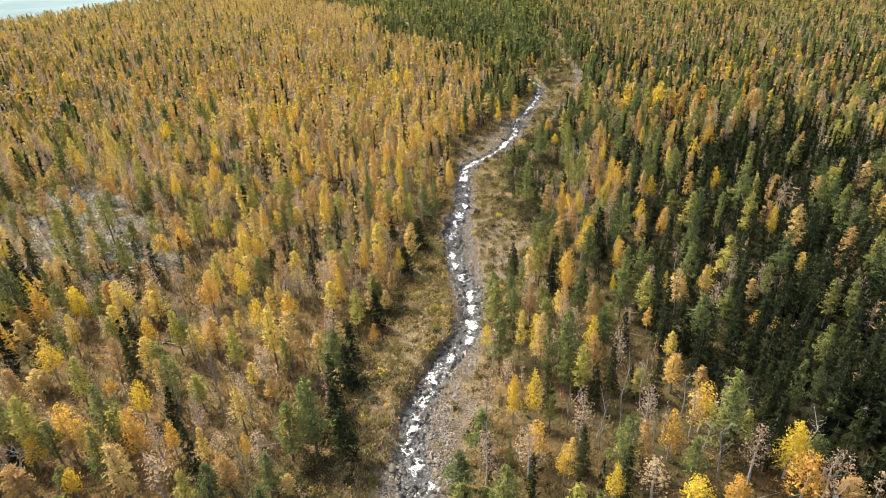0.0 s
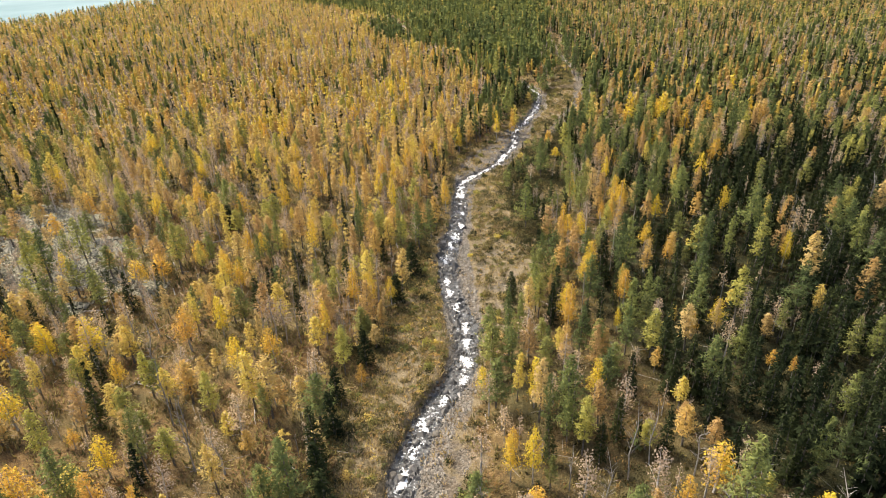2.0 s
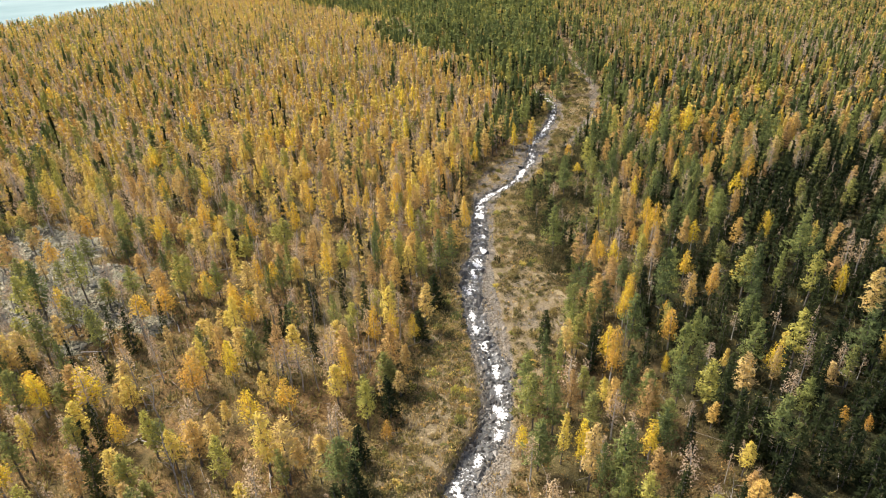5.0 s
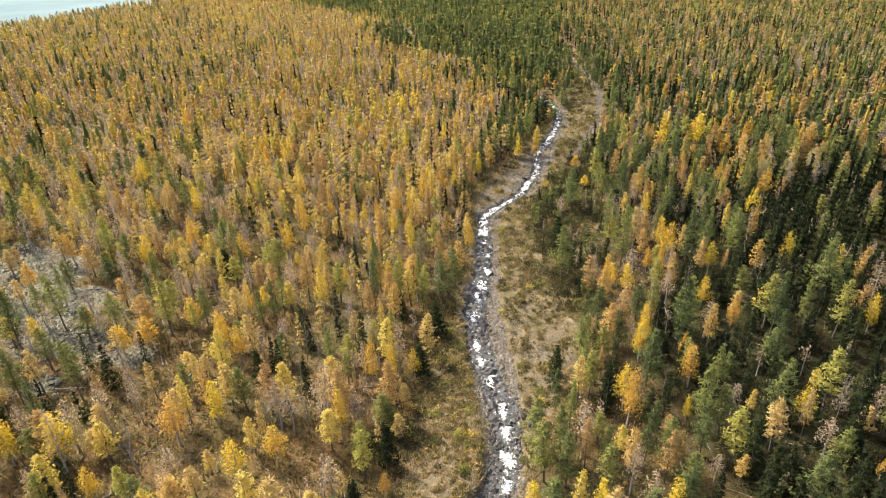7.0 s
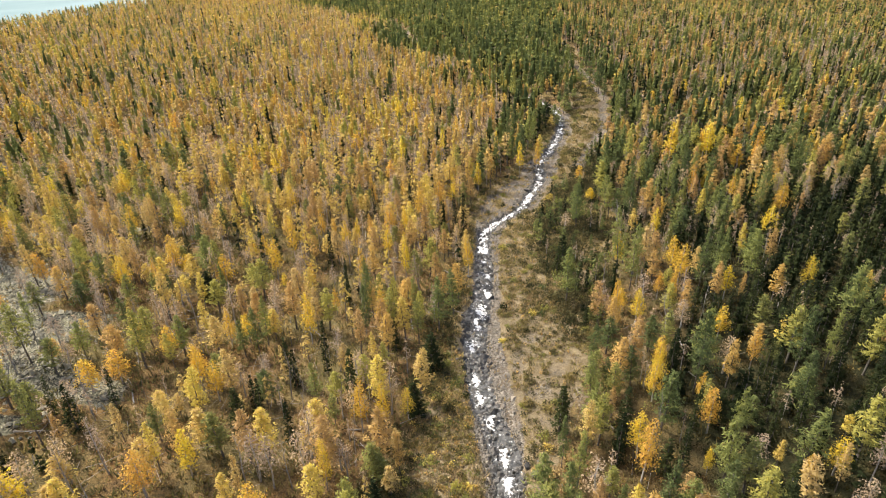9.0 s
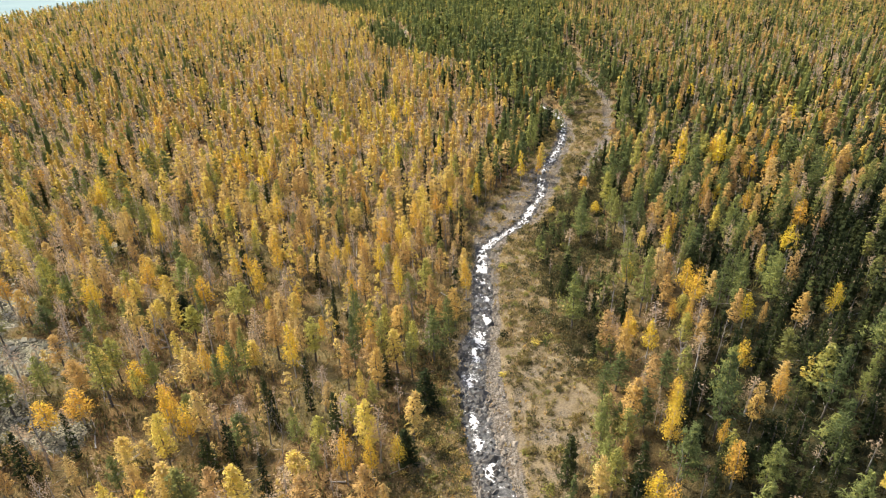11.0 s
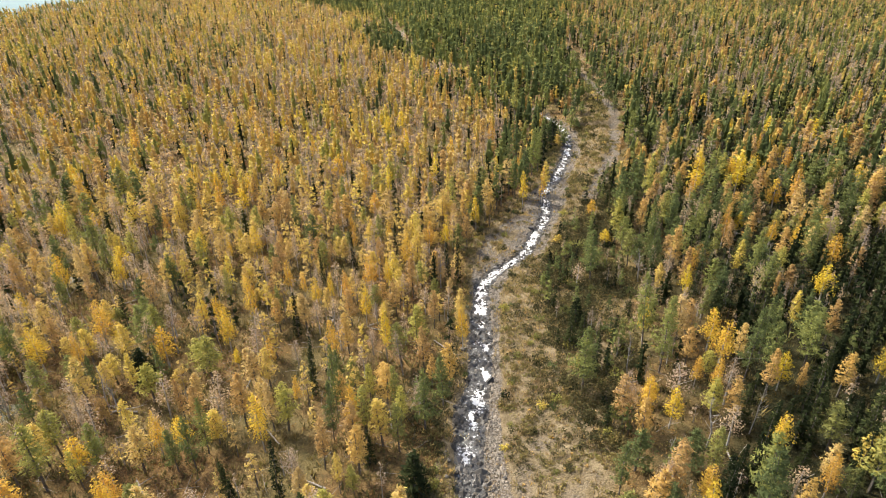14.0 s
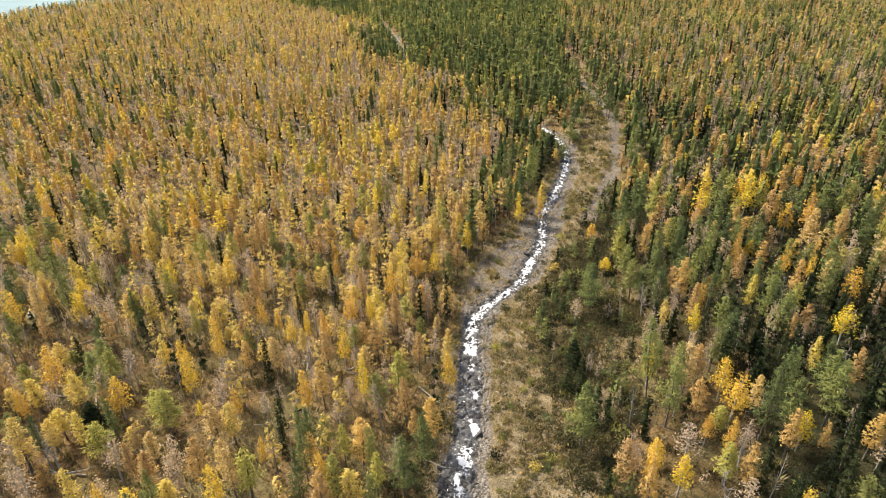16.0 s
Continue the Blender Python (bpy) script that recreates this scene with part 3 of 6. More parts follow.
KINDS = ["golden_larch", "orange_larch", "faded_birch", "olive_larch", "green_larch", "spruce", "birch", "bare_tree"]
MIX = {
    "left": (0.22, 0.06, 0.37, 0.15, 0.05, 0.05, 0.03, 0.07),
    "belt": (0.36, 0.06, 0.39, 0.10, 0.01, 0.04, 0.01, 0.03),
    "bank": (0.12, 0.08, 0.05, 0.18, 0.34, 0.21, 0.02, 0.00),
    "edge": (0.20, 0.13, 0.18, 0.14, 0.16, 0.15, 0.04, 0.00),
    "dark": (0.04, 0.02, 0.06, 0.32, 0.46, 0.10, 0.00, 0.00),
    "right_dark": (0.02, 0.02, 0.05, 0.04, 0.06, 0.74, 0.00, 0.07),
    "right_near": (0.04, 0.08, 0.25, 0.08, 0.18, 0.28, 0.02, 0.07),
    "right_mid": (0.06, 0.11, 0.20, 0.13, 0.21, 0.26, 0.01, 0.02),
    "right_far": (0.04, 0.12, 0.30, 0.20, 0.17, 0.15, 0.00, 0.02),
}


def stand(x, y):
    """Which mixture of trees grows here, as shares for every place."""
    w = {k: np.zeros(len(x)) for k in MIX}
    c = stream_x(y)
    lf = np.where(y < 312, along(WOOD_L, y), c - 4)
    isleft = x < c
    dark_l = along([(285, 40), (300, 30), (346, 10), (395, -30), (450, -42), (545, -50), (650, -120), (755, -190), (1000, -300)], y)
    dark_r = along([(285, 44), (300, 50), (346, 64), (400, 70), (450, 85), (545, 95), (650, 110), (1000, 160)], y)
    wob = (value_noise(x, y, 18.0) - 0.5) * 24
    isdark = (y > 285) & (x > dark_l + wob) & (x < dark_r + wob)
    bank = isleft & (y > 205) & (y < 330) & (x > lf - np.interp(y, [140, 180, 260, 330], [4, 9, 14, 30]) - wob * 0.2)
    bank2 = ~isleft & (y > 180) & (y < 330) & (x < along(WOOD_R, y) + 9 + wob * 0.4)
    gloom = ~isleft & (y < 160 + wob * 1.2) & (x > np.interp(y, [45, 57, 74, 91, 105, 117, 135, 152, 165], [44, 37, 33, 30, 29, 36, 42, 46, 52]) + wob * 0.25)
    belt = isleft & (y > 125 + wob * 0.4) & (x > np.interp(y, [125, 200, 300, 400, 700], [-35, -75, -95, -110, -260]) + wob)
    nearbank = isleft & (y <= 205) & (x > lf - 5)
    for name, mask in (("dark", isdark), ("bank", ~isdark & (bank | bank2)), ("edge", ~isdark & nearbank),
                       ("belt", belt & ~isdark & ~bank & ~nearbank), ("left", ~isdark & ~bank & ~nearbank & isleft & ~belt),
                       ("right_dark", gloom), ("right_near", ~isdark & ~bank2 & ~isleft & ~gloom & (y < 135)),
                       ("right_mid", ~isdark & ~bank2 & ~isleft & ~gloom & (y >= 135) & (y < 300)),
                       ("right_far", ~isdark & ~bank2 & ~isleft & (y >= 300))):
        w[name][mask] = 1
    return sum(w[k][:, None] * np.array(MIX[k])[None] for k in MIX)


# trees that stand out, set one by one: kind, x, y, height and width factors
plant("birch", -41.2, 62.6, 0.85, 1.12)
plant("birch", -38.4, 55.2, 1.08, 1.25)
plant("golden_larch", -27.1, 60.0, 0.90, 1.02)
plant("birch", -34.9, 56.4, 0.67, 0.78)
plant("birch", -47.4, 79.6, 0.70, 0.91)
plant("golden_larch", -58.0, 68.0, 0.50, 1.45)
plant("olive_larch", -52.2, 56.1, 1.11, 1.45)
plant("green_larch", -40.8, 51.5, 0.97, 1.02)
plant("golden_larch", -45.8, 56.7, 0.58, 1.03)
plant("green_larch", -27.4, 48.2, 0.70, 1.04)
plant("olive_larch", -45.8, 50.9, 0.51, 0.99)
plant("orange_larch", -35.7, 76.1, 0.85, 1.35)
plant("golden_larch", -28.2, 68.8, 0.56, 0.84)
plant("orange_larch", -24.8, 66.2, 0.50, 0.82)
plant("birch", -62.7, 87.4, 0.85, 1.31)
plant("faded_birch", -53.4, 84.2, 1.25, 1.30)
plant("green_larch", -17.2, 56.8, 1.30, 1.40)
plant("green_larch", -17.0, 73.3, 0.83, 1.40)
plant("spruce", -15.2, 61.6, 0.81, 1.45)
plant("green_larch", -21.6, 50.3, 0.73, 0.94)
plant("golden_larch", -19.2, 49.6, 0.50, 0.71)
plant("bare_tree", -37.0, 71.7, 1.70, 1.17)
plant("bare_tree", -31.2, 63.6, 1.70, 1.09)
plant("birch", 11.2, 60.3, 1.11, 0.89)
plant("birch", 9.2, 65.2, 0.63, 0.70)
plant("birch", 10.2, 53.4, 0.85, 1.17)
plant("golden_larch", 13.6, 70.6, 1.21, 1.14)
plant("orange_larch", 25.1, 85.4, 0.68, 0.79)
plant("green_larch", 25.3, 78.4, 0.67, 1.12)
plant("birch", 22.0, 74.2, 0.87, 0.98)
plant("faded_birch", 24.1, 67.9, 1.23, 1.30)
plant("birch", 26.4, 52.7, 0.98, 1.01)
plant("birch", 17.8, 46.1, 0.80, 0.80)
plant("birch", 26.4, 44.7, 0.73, 1.25)
plant("birch", 31.1, 45.2, 0.66, 1.06)
plant("green_larch", 27.7, 49.2, 0.75, 0.88)
plant("orange_larch", 23.0, 51.6, 0.84, 0.99)
plant("golden_larch", 14.4, 52.5, 0.50, 0.70)
plant("birch", 32.1, 57.4, 0.93, 1.45)
plant("birch", 41.3, 51.7, 0.69, 1.05)
plant("birch", 38.2, 45.1, 1.06, 1.44)
plant("orange_larch", 43.3, 44.7, 0.53, 1.45)
plant("green_larch", 48.2, 60.2, 0.75, 0.58)
plant("olive_larch", 60.1, 78.3, 1.04, 1.04)
plant("birch", 45.7, 89.9, 0.77, 1.05)
plant("green_larch", 11.2, 85.1, 1.00, 0.93)
plant("spruce", 14.2, 103.2, 0.59, 0.82)
plant("green_larch", 16.5, 66.2, 0.89, 0.79)
plant("bare_tree", 18.6, 55.1, 1.28, 0.98)
plant("bare_tree", 22.9, 60.1, 1.69, 1.03)
plant("bare_tree", 31.3, 49.8, 1.24, 0.99)
plant("birch", 6.4, 77.6, 0.64, 0.70)
plant("orange_larch", -57.5, 117.9, 0.63, 1.41)
plant("birch", -53.4, 111.0, 0.75, 1.45)
plant("olive_larch", -51.4, 114.8, 1.20, 1.45)
plant("green_larch", -61.5, 116.4, 0.71, 0.94)
plant("olive_larch", -69.9, 115.4, 1.26, 1.35)
plant("olive_larch", -64.0, 112.3, 0.75, 1.45)
plant("birch", -56.7, 108.6, 0.74, 1.33)
plant("birch", -57.3, 143.9, 1.10, 1.24)
plant("golden_larch", -52.0, 140.2, 0.79, 1.19)
plant("golden_larch", -66.0, 140.6, 0.67, 1.04)
plant("birch", -40.1, 108.8, 1.10, 1.06)
plant("birch", -37.4, 107.5, 0.92, 1.04)
plant("golden_larch", -44.5, 104.4, 0.52, 1.08)
plant("golden_larch", -41.9, 104.0, 0.50, 0.70)
plant("golden_larch", -35.7, 97.2, 0.84, 1.45)
plant("olive_larch", -33.2, 95.8, 0.90, 1.37)
plant("birch", -36.1, 92.4, 1.00, 1.08)
plant("birch", -40.5, 89.0, 0.98, 1.35)
plant("golden_larch", -29.5, 86.7, 0.73, 0.88)
plant("birch", -25.8, 85.1, 0.81, 1.12)
plant("birch", -30.5, 82.3, 0.88, 1.11)
plant("golden_larch", -34.6, 83.8, 0.50, 0.71)
plant("orange_larch", -56.6, 87.1, 0.91, 1.45)
plant("olive_larch", -58.4, 86.7, 0.60, 1.31)
plant("golden_larch", -50.5, 87.1, 0.54, 1.26)
plant("bare_tree", -47.5, 87.2, 1.55, 1.12)
plant("bare_tree", -28.5, 90.4, 1.31, 1.06)
plant("green_larch", -33.9, 118.2, 0.98, 0.81)
plant("green_larch", -42.9, 99.2, 0.66, 0.70)
plant("spruce", -31.2, 105.0, 0.77, 0.77)
plant("spruce", -21.8, 113.3, 1.06, 0.90)
plant("faded_birch", -25.1, 90.2, 1.08, 1.30)
plant("golden_larch", -10.4, 146.8, 0.73, 1.07)
plant("birch", -14.9, 100.1, 1.13, 0.92)
plant("birch", -11.7, 101.0, 1.01, 0.77)
plant("birch", -8.6, 103.1, 0.77, 0.70)
plant("golden_larch", -10.0, 96.9, 0.50, 0.70)
plant("olive_larch", -7.2, 125.1, 0.90, 0.99)
plant("golden_larch", 2.5, 153.7, 0.67, 0.92)
plant("orange_larch", -18.8, 92.7, 1.07, 1.45)
plant("golden_larch", -19.4, 87.3, 0.79, 1.29)
plant("olive_larch", -15.2, 86.1, 0.80, 1.09)
plant("spruce", -11.7, 85.8, 0.81, 1.44)
plant("green_larch", -16.4, 127.0, 1.34, 0.70)
plant("spruce", 13.0, 100.2, 0.87, 1.36)
plant("green_larch", 13.3, 89.9, 0.95, 0.81)
plant("olive_larch", 8.5, 82.0, 1.08, 1.45)
plant("birch", 21.1, 89.4, 1.28, 1.07)
plant("birch", 30.1, 110.4, 0.83, 0.94)
plant("birch", 27.2, 103.9, 0.89, 0.94)
plant("green_larch", 34.0, 105.5, 1.45, 1.32)
plant("green_larch", 31.1, 88.8, 1.13, 1.16)
plant("golden_larch", 46.5, 113.4, 0.76, 1.01)
plant("faded_birch", 40.3, 110.0, 0.87, 1.30)
plant("olive_larch", 51.1, 111.7, 1.17, 1.45)
plant("green_larch", 64.0, 118.2, 1.37, 1.45)
plant("olive_larch", 32.8, 99.9, 0.84, 0.87)
plant("birch", 27.2, 124.4, 1.19, 0.89)
plant("green_larch", 24.3, 83.1, 0.80, 1.10)
plant("orange_larch", 25.2, 82.1, 0.76, 0.77)
plant("olive_larch", 32.7, 82.9, 1.00, 1.45)
plant("golden_larch", 38.9, 84.8, 0.95, 1.33)
plant("faded_birch", 44.3, 82.6, 0.89, 1.30)
plant("golden_larch", -52.4, 173.9, 0.70, 1.10)
plant("birch", -39.5, 172.9, 0.97, 1.16)
plant("birch", -34.1, 149.9, 1.23, 0.90)
plant("birch", -39.9, 149.3, 0.77, 0.83)
plant("birch", -36.2, 142.5, 1.10, 1.05)
plant("golden_larch", -59.0, 148.8, 0.62, 1.14)
plant("birch", -54.4, 143.1, 0.66, 0.94)
plant("golden_larch", -57.7, 140.0, 0.74, 1.16)
plant("golden_larch", -60.3, 138.8, 0.66, 0.92)
plant("birch", -64.0, 137.4, 0.98, 1.21)
plant("olive_larch", -39.4, 137.9, 0.74, 1.45)
plant("olive_larch", -44.6, 131.2, 0.78, 1.45)
plant("birch", -28.4, 138.3, 0.74, 0.71)
plant("orange_larch", -29.3, 125.8, 1.08, 1.32)
plant("birch", -25.6, 121.1, 1.22, 1.06)
plant("golden_larch", -32.2, 122.7, 0.68, 1.32)
plant("golden_larch", -40.5, 117.8, 0.92, 1.32)
plant("birch", -48.2, 117.7, 0.75, 1.25)
plant("golden_larch", -53.3, 118.8, 0.79, 1.28)
plant("faded_birch", -40.9, 127.9, 1.04, 1.30)
plant("green_larch", -36.3, 118.2, 0.73, 0.79)
plant("bare_tree", -49.8, 128.5, 1.29, 1.23)
plant("bare_tree", -45.2, 142.7, 1.24, 1.32)
plant("birch", -10.1, 139.8, 1.34, 0.79)
plant("golden_larch", -11.4, 162.4, 0.59, 0.70)
plant("birch", -17.9, 154.2, 0.98, 0.84)
plant("green_larch", -3.8, 125.4, 1.14, 1.15)
plant("olive_larch", -7.3, 121.3, 0.94, 0.97)
plant("orange_larch", -12.3, 116.9, 0.98, 1.17)
plant("green_larch", -16.5, 123.1, 1.01, 0.71)
plant("golden_larch", 0.6, 160.0, 0.51, 0.70)
plant("golden_larch", 2.3, 149.1, 0.82, 0.85)
plant("olive_larch", -11.9, 129.9, 0.84, 0.85)
plant("orange_larch", -10.3, 134.1, 0.51, 1.24)
plant("birch", 47.4, 162.0, 0.82, 1.11)
plant("birch", 44.2, 155.3, 0.89, 0.84)
plant("olive_larch", 35.4, 147.6, 0.77, 1.20)
plant("green_larch", 33.5, 136.2, 1.40, 1.15)
plant("birch", 42.3, 139.8, 0.99, 1.12)
plant("birch", 42.5, 135.8, 1.06, 1.34)
plant("olive_larch", 39.6, 133.6, 0.58, 1.04)
plant("birch", 48.9, 130.0, 0.86, 0.97)
plant("birch", 67.7, 151.9, 0.96, 1.35)
plant("birch", 75.8, 162.9, 1.02, 1.45)
plant("green_larch", 57.3, 138.3, 0.96, 1.45)
plant("birch", 29.6, 129.4, 0.62, 1.01)
plant("birch", 30.8, 124.0, 0.93, 0.97)
plant("faded_birch", 37.0, 119.6, 0.92, 1.30)
plant("olive_larch", 36.9, 124.9, 0.82, 1.23)
plant("birch", 43.1, 118.8, 0.82, 0.99)
plant("olive_larch", 49.9, 118.4, 0.91, 1.45)
plant("green_larch", 24.0, 117.2, 0.73, 1.24)
plant("green_larch", 30.6, 116.3, 0.72, 1.26)
plant("green_larch", 20.5, 133.0, 1.18, 1.36)
plant("green_larch", 61.8, 292.7, 1.63, 1.45)
plant("green_larch", 64.4, 286.5, 1.37, 1.45)
plant("green_larch", 44.4, 346.1, 1.39, 1.45)
plant("green_larch", 43.1, 301.0, 1.45, 1.45)
plant("olive_larch", 27.3, 273.4, 1.56, 1.45)
plant("green_larch", 26.1, 223.7, 1.36, 1.15)
plant("green_larch", 22.7, 217.5, 1.07, 1.02)
plant("golden_larch", 27.6, 210.8, 1.12, 1.04)
plant("green_larch", 60.3, 244.0, 1.19, 1.45)
plant("green_larch", 48.0, 202.6, 1.15, 1.45)
plant("faded_birch", 60.0, 213.0, 1.25, 1.30)
plant("olive_larch", 49.7, 195.2, 1.66, 1.40)
plant("birch", 74.2, 201.3, 1.44, 1.45)
plant("birch", 63.0, 199.7, 1.65, 1.45)
plant("birch", 82.1, 189.5, 1.35, 1.40)
plant("green_larch", 29.3, 165.3, 1.16, 1.28)
plant("faded_birch", 26.1, 163.4, 0.64, 1.30)
plant("birch", -73.3, 91.4, 0.94, 0.77)
plant("faded_birch", -54.1, 88.4, 1.06, 1.44)
plant("birch", -60.8, 85.4, 0.94, 1.10)
plant("golden_larch", -57.8, 77.2, 0.87, 0.86)
plant("golden_larch", -40.6, 93.4, 0.98, 0.79)
plant("birch", -69.6, 83.6, 0.71, 0.77)
plant("birch", -57.6, 70.8, 0.94, 1.29)
plant("birch", -48.2, 67.6, 0.41, 0.65)
plant("birch", -42.8, 54.5, 0.94, 0.97)
plant("birch", -51.3, 54.8, 0.59, 1.10)
plant("birch", -44.3, 50.3, 0.59, 0.84)
plant("olive_larch", -50.3, 65.0, 0.98, 1.07)
plant("spruce", -50.0, 79.6, 0.84, 0.95)
plant("spruce", -46.8, 71.5, 0.84, 1.37)
plant("spruce", -37.1, 61.6, 0.74, 1.05)
plant("green_larch", -60.2, 91.3, 0.88, 0.71)
plant("green_larch", -68.3, 90.4, 0.88, 0.62)
plant("spruce", -65.5, 91.3, 0.95, 1.05)
plant("spruce", -59.9, 93.0, 0.84, 0.74)
plant("orange_larch", -27.5, 52.0, 0.54, 0.71)
plant("olive_larch", -30.0, 47.4, 0.76, 0.86)
plant("golden_larch", -30.2, 54.2, 0.76, 0.71)
plant("bare_tree", -43.7, 56.4, 1.07, 0.67)
plant("bare_tree", -33.6, 68.5, 1.33, 1.00)
plant("orange_larch", -50.1, 49.5, 0.65, 1.43)
plant("faded_birch", -33.9, 49.9, 0.94, 1.60)
plant("birch", -25.5, 55.6, 0.59, 0.52)
plant("olive_larch", -23.6, 71.3, 0.87, 0.79)
plant("orange_larch", -21.8, 74.0, 0.76, 0.71)
plant("golden_larch", -28.8, 88.6, 0.87, 0.57)
plant("orange_larch", -38.3, 95.4, 0.98, 1.00)
plant("birch", -18.3, 89.9, 1.06, 0.71)
plant("birch", -11.9, 80.3, 0.59, 0.65)
plant("orange_larch", -9.4, 93.0, 0.87, 0.71)
plant("olive_larch", -14.7, 83.1, 0.98, 1.07)
plant("green_larch", -19.8, 62.3, 0.78, 0.71)
plant("green_larch", -20.3, 56.2, 0.98, 1.19)
plant("green_larch", -21.3, 46.2, 0.69, 0.95)
plant("orange_larch", -25.9, 50.1, 0.76, 1.07)
plant("bare_tree", -24.6, 51.3, 0.93, 0.67)
plant("bare_tree", -22.5, 57.7, 0.93, 0.80)
plant("spruce", -15.1, 77.2, 0.74, 1.37)
plant("spruce", -13.4, 56.1, 0.84, 1.84)
plant("spruce", -14.5, 70.0, 0.84, 1.58)
plant("green_larch", 21.6, 83.2, 1.08, 0.81)
plant("orange_larch", 18.9, 80.6, 0.98, 0.93)
plant("orange_larch", 14.1, 83.6, 0.98, 0.86)
plant("green_larch", 12.0, 93.6, 0.88, 0.57)
plant("birch", 13.4, 73.8, 1.06, 0.97)
plant("golden_larch", 11.2, 75.5, 0.98, 0.79)
plant("green_larch", 14.5, 68.7, 0.98, 0.62)
plant("green_larch", 23.6, 74.6, 0.88, 0.95)
plant("birch", 8.6, 61.2, 0.94, 0.77)
plant("olive_larch", 13.0, 58.9, 0.65, 0.64)
plant("faded_birch", 9.3, 51.4, 1.06, 1.60)
plant("birch", 13.1, 49.7, 0.82, 0.71)
plant("faded_birch", 22.4, 46.4, 0.82, 1.60)
plant("green_larch", 29.3, 84.3, 0.88, 0.95)
plant("golden_larch", 39.2, 91.4, 0.54, 0.57)
plant("golden_larch", 33.1, 71.7, 0.65, 0.86)
plant("orange_larch", 32.4, 68.4, 0.54, 0.71)
plant("bare_tree", 15.3, 58.6, 1.07, 0.67)
plant("spruce", 23.0, 66.2, 0.95, 1.05)
plant("spruce", 19.9, 62.8, 0.84, 0.95)
plant("spruce", 15.7, 50.8, 0.84, 1.05)
plant("spruce", 19.4, 47.2, 0.84, 1.05)
plant("spruce", 9.1, 47.7, 0.84, 0.84)
plant("golden_larch", 44.6, 87.5, 0.87, 0.71)
plant("birch", 38.8, 49.3, 1.06, 1.29)
plant("faded_birch", 30.6, 56.5, 0.95, 1.10)
plant("olive_larch", 37.6, 56.5, 0.48, 0.77)
plant("green_larch", 43.9, 58.3, 1.04, 0.86)
plant("green_larch", 53.5, 67.7, 0.86, 0.86)
plant("green_larch", 64.6, 79.1, 0.86, 0.86)
plant("olive_larch", 54.1, 85.7, 0.96, 0.87)
plant("faded_birch", 34.4, 48.7, 1.06, 1.36)
plant("bare_tree", 29.6, 51.8, 1.07, 1.33)
plant("green_larch", -73.6, 122.8, 0.88, 0.62)
plant("orange_larch", -55.1, 115.3, 0.87, 1.07)
plant("olive_larch", -52.6, 120.5, 0.87, 1.29)
plant("olive_larch", -47.0, 115.2, 0.76, 0.71)
plant("birch", -41.4, 112.0, 0.82, 0.97)
plant("birch", -39.2, 120.6, 0.94, 0.84)
plant("golden_larch", -47.8, 99.0, 0.76, 0.71)
plant("orange_larch", -55.3, 97.8, 0.65, 0.71)
plant("golden_larch", -41.1, 99.6, 0.87, 0.86)
plant("birch", -54.2, 85.9, 1.06, 1.61)
plant("golden_larch", -48.5, 86.0, 0.76, 1.29)
plant("bare_tree", -44.0, 84.1, 1.20, 1.33)
plant("spruce", -59.5, 103.3, 0.74, 0.79)
plant("spruce", -55.0, 100.8, 0.84, 1.37)
plant("green_larch", -59.6, 126.5, 0.59, 0.81)
plant("spruce", -51.3, 104.8, 0.84, 0.84)
plant("faded_birch", -67.1, 119.3, 0.82, 1.36)
plant("faded_birch", -47.3, 93.2, 1.18, 0.96)
plant("golden_larch", -65.0, 99.6, 0.87, 1.07)
plant("birch", -83.3, 128.8, 0.82, 1.29)
plant("birch", -57.6, 137.1, 0.94, 0.71)
plant("golden_larch", -25.2, 125.0, 0.98, 0.86)
plant("orange_larch", -38.6, 127.4, 0.87, 0.79)
plant("green_larch", -33.1, 120.9, 0.98, 0.71)
plant("spruce", -29.4, 102.4, 0.84, 0.79)
plant("spruce", -32.8, 101.9, 0.74, 1.37)
plant("green_larch", -22.2, 106.1, 0.78, 0.71)
plant("olive_larch", -18.8, 101.1, 0.65, 0.79)
plant("golden_larch", -26.7, 95.0, 0.98, 1.43)
plant("bare_tree", -22.7, 90.0, 1.20, 0.87)
plant("bare_tree", -16.0, 91.8, 0.93, 1.00)
plant("bare_tree", -26.4, 107.2, 1.33, 0.87)
plant("bare_tree", -24.0, 104.1, 1.07, 0.67)
plant("spruce", -20.5, 132.1, 0.95, 0.74)
plant("orange_larch", -13.4, 121.2, 0.98, 1.07)
plant("orange_larch", -16.9, 117.8, 0.98, 0.86)
plant("golden_larch", -14.4, 113.9, 0.76, 0.57)
plant("olive_larch", -12.6, 113.6, 0.65, 0.68)
plant("spruce", -5.2, 115.0, 0.74, 2.11)
plant("spruce", -7.4, 104.4, 0.63, 1.79)
plant("spruce", -26.1, 109.9, 0.74, 0.84)
plant("spruce", -24.4, 97.8, 0.84, 0.89)
plant("green_larch", 20.9, 113.6, 0.88, 0.81)
plant("green_larch", 18.0, 103.1, 1.08, 0.76)
plant("green_larch", 20.8, 105.8, 0.78, 0.62)
plant("olive_larch", 17.6, 96.7, 0.98, 1.14)
plant("orange_larch", 20.7, 101.6, 0.65, 0.57)
plant("green_larch", 25.2, 107.7, 0.78, 0.95)
plant("olive_larch", 32.6, 114.6, 0.98, 1.07)
plant("orange_larch", 38.7, 123.5, 0.98, 1.00)
plant("birch", 38.2, 127.7, 1.06, 0.77)
plant("orange_larch", 39.4, 106.8, 0.98, 0.86)
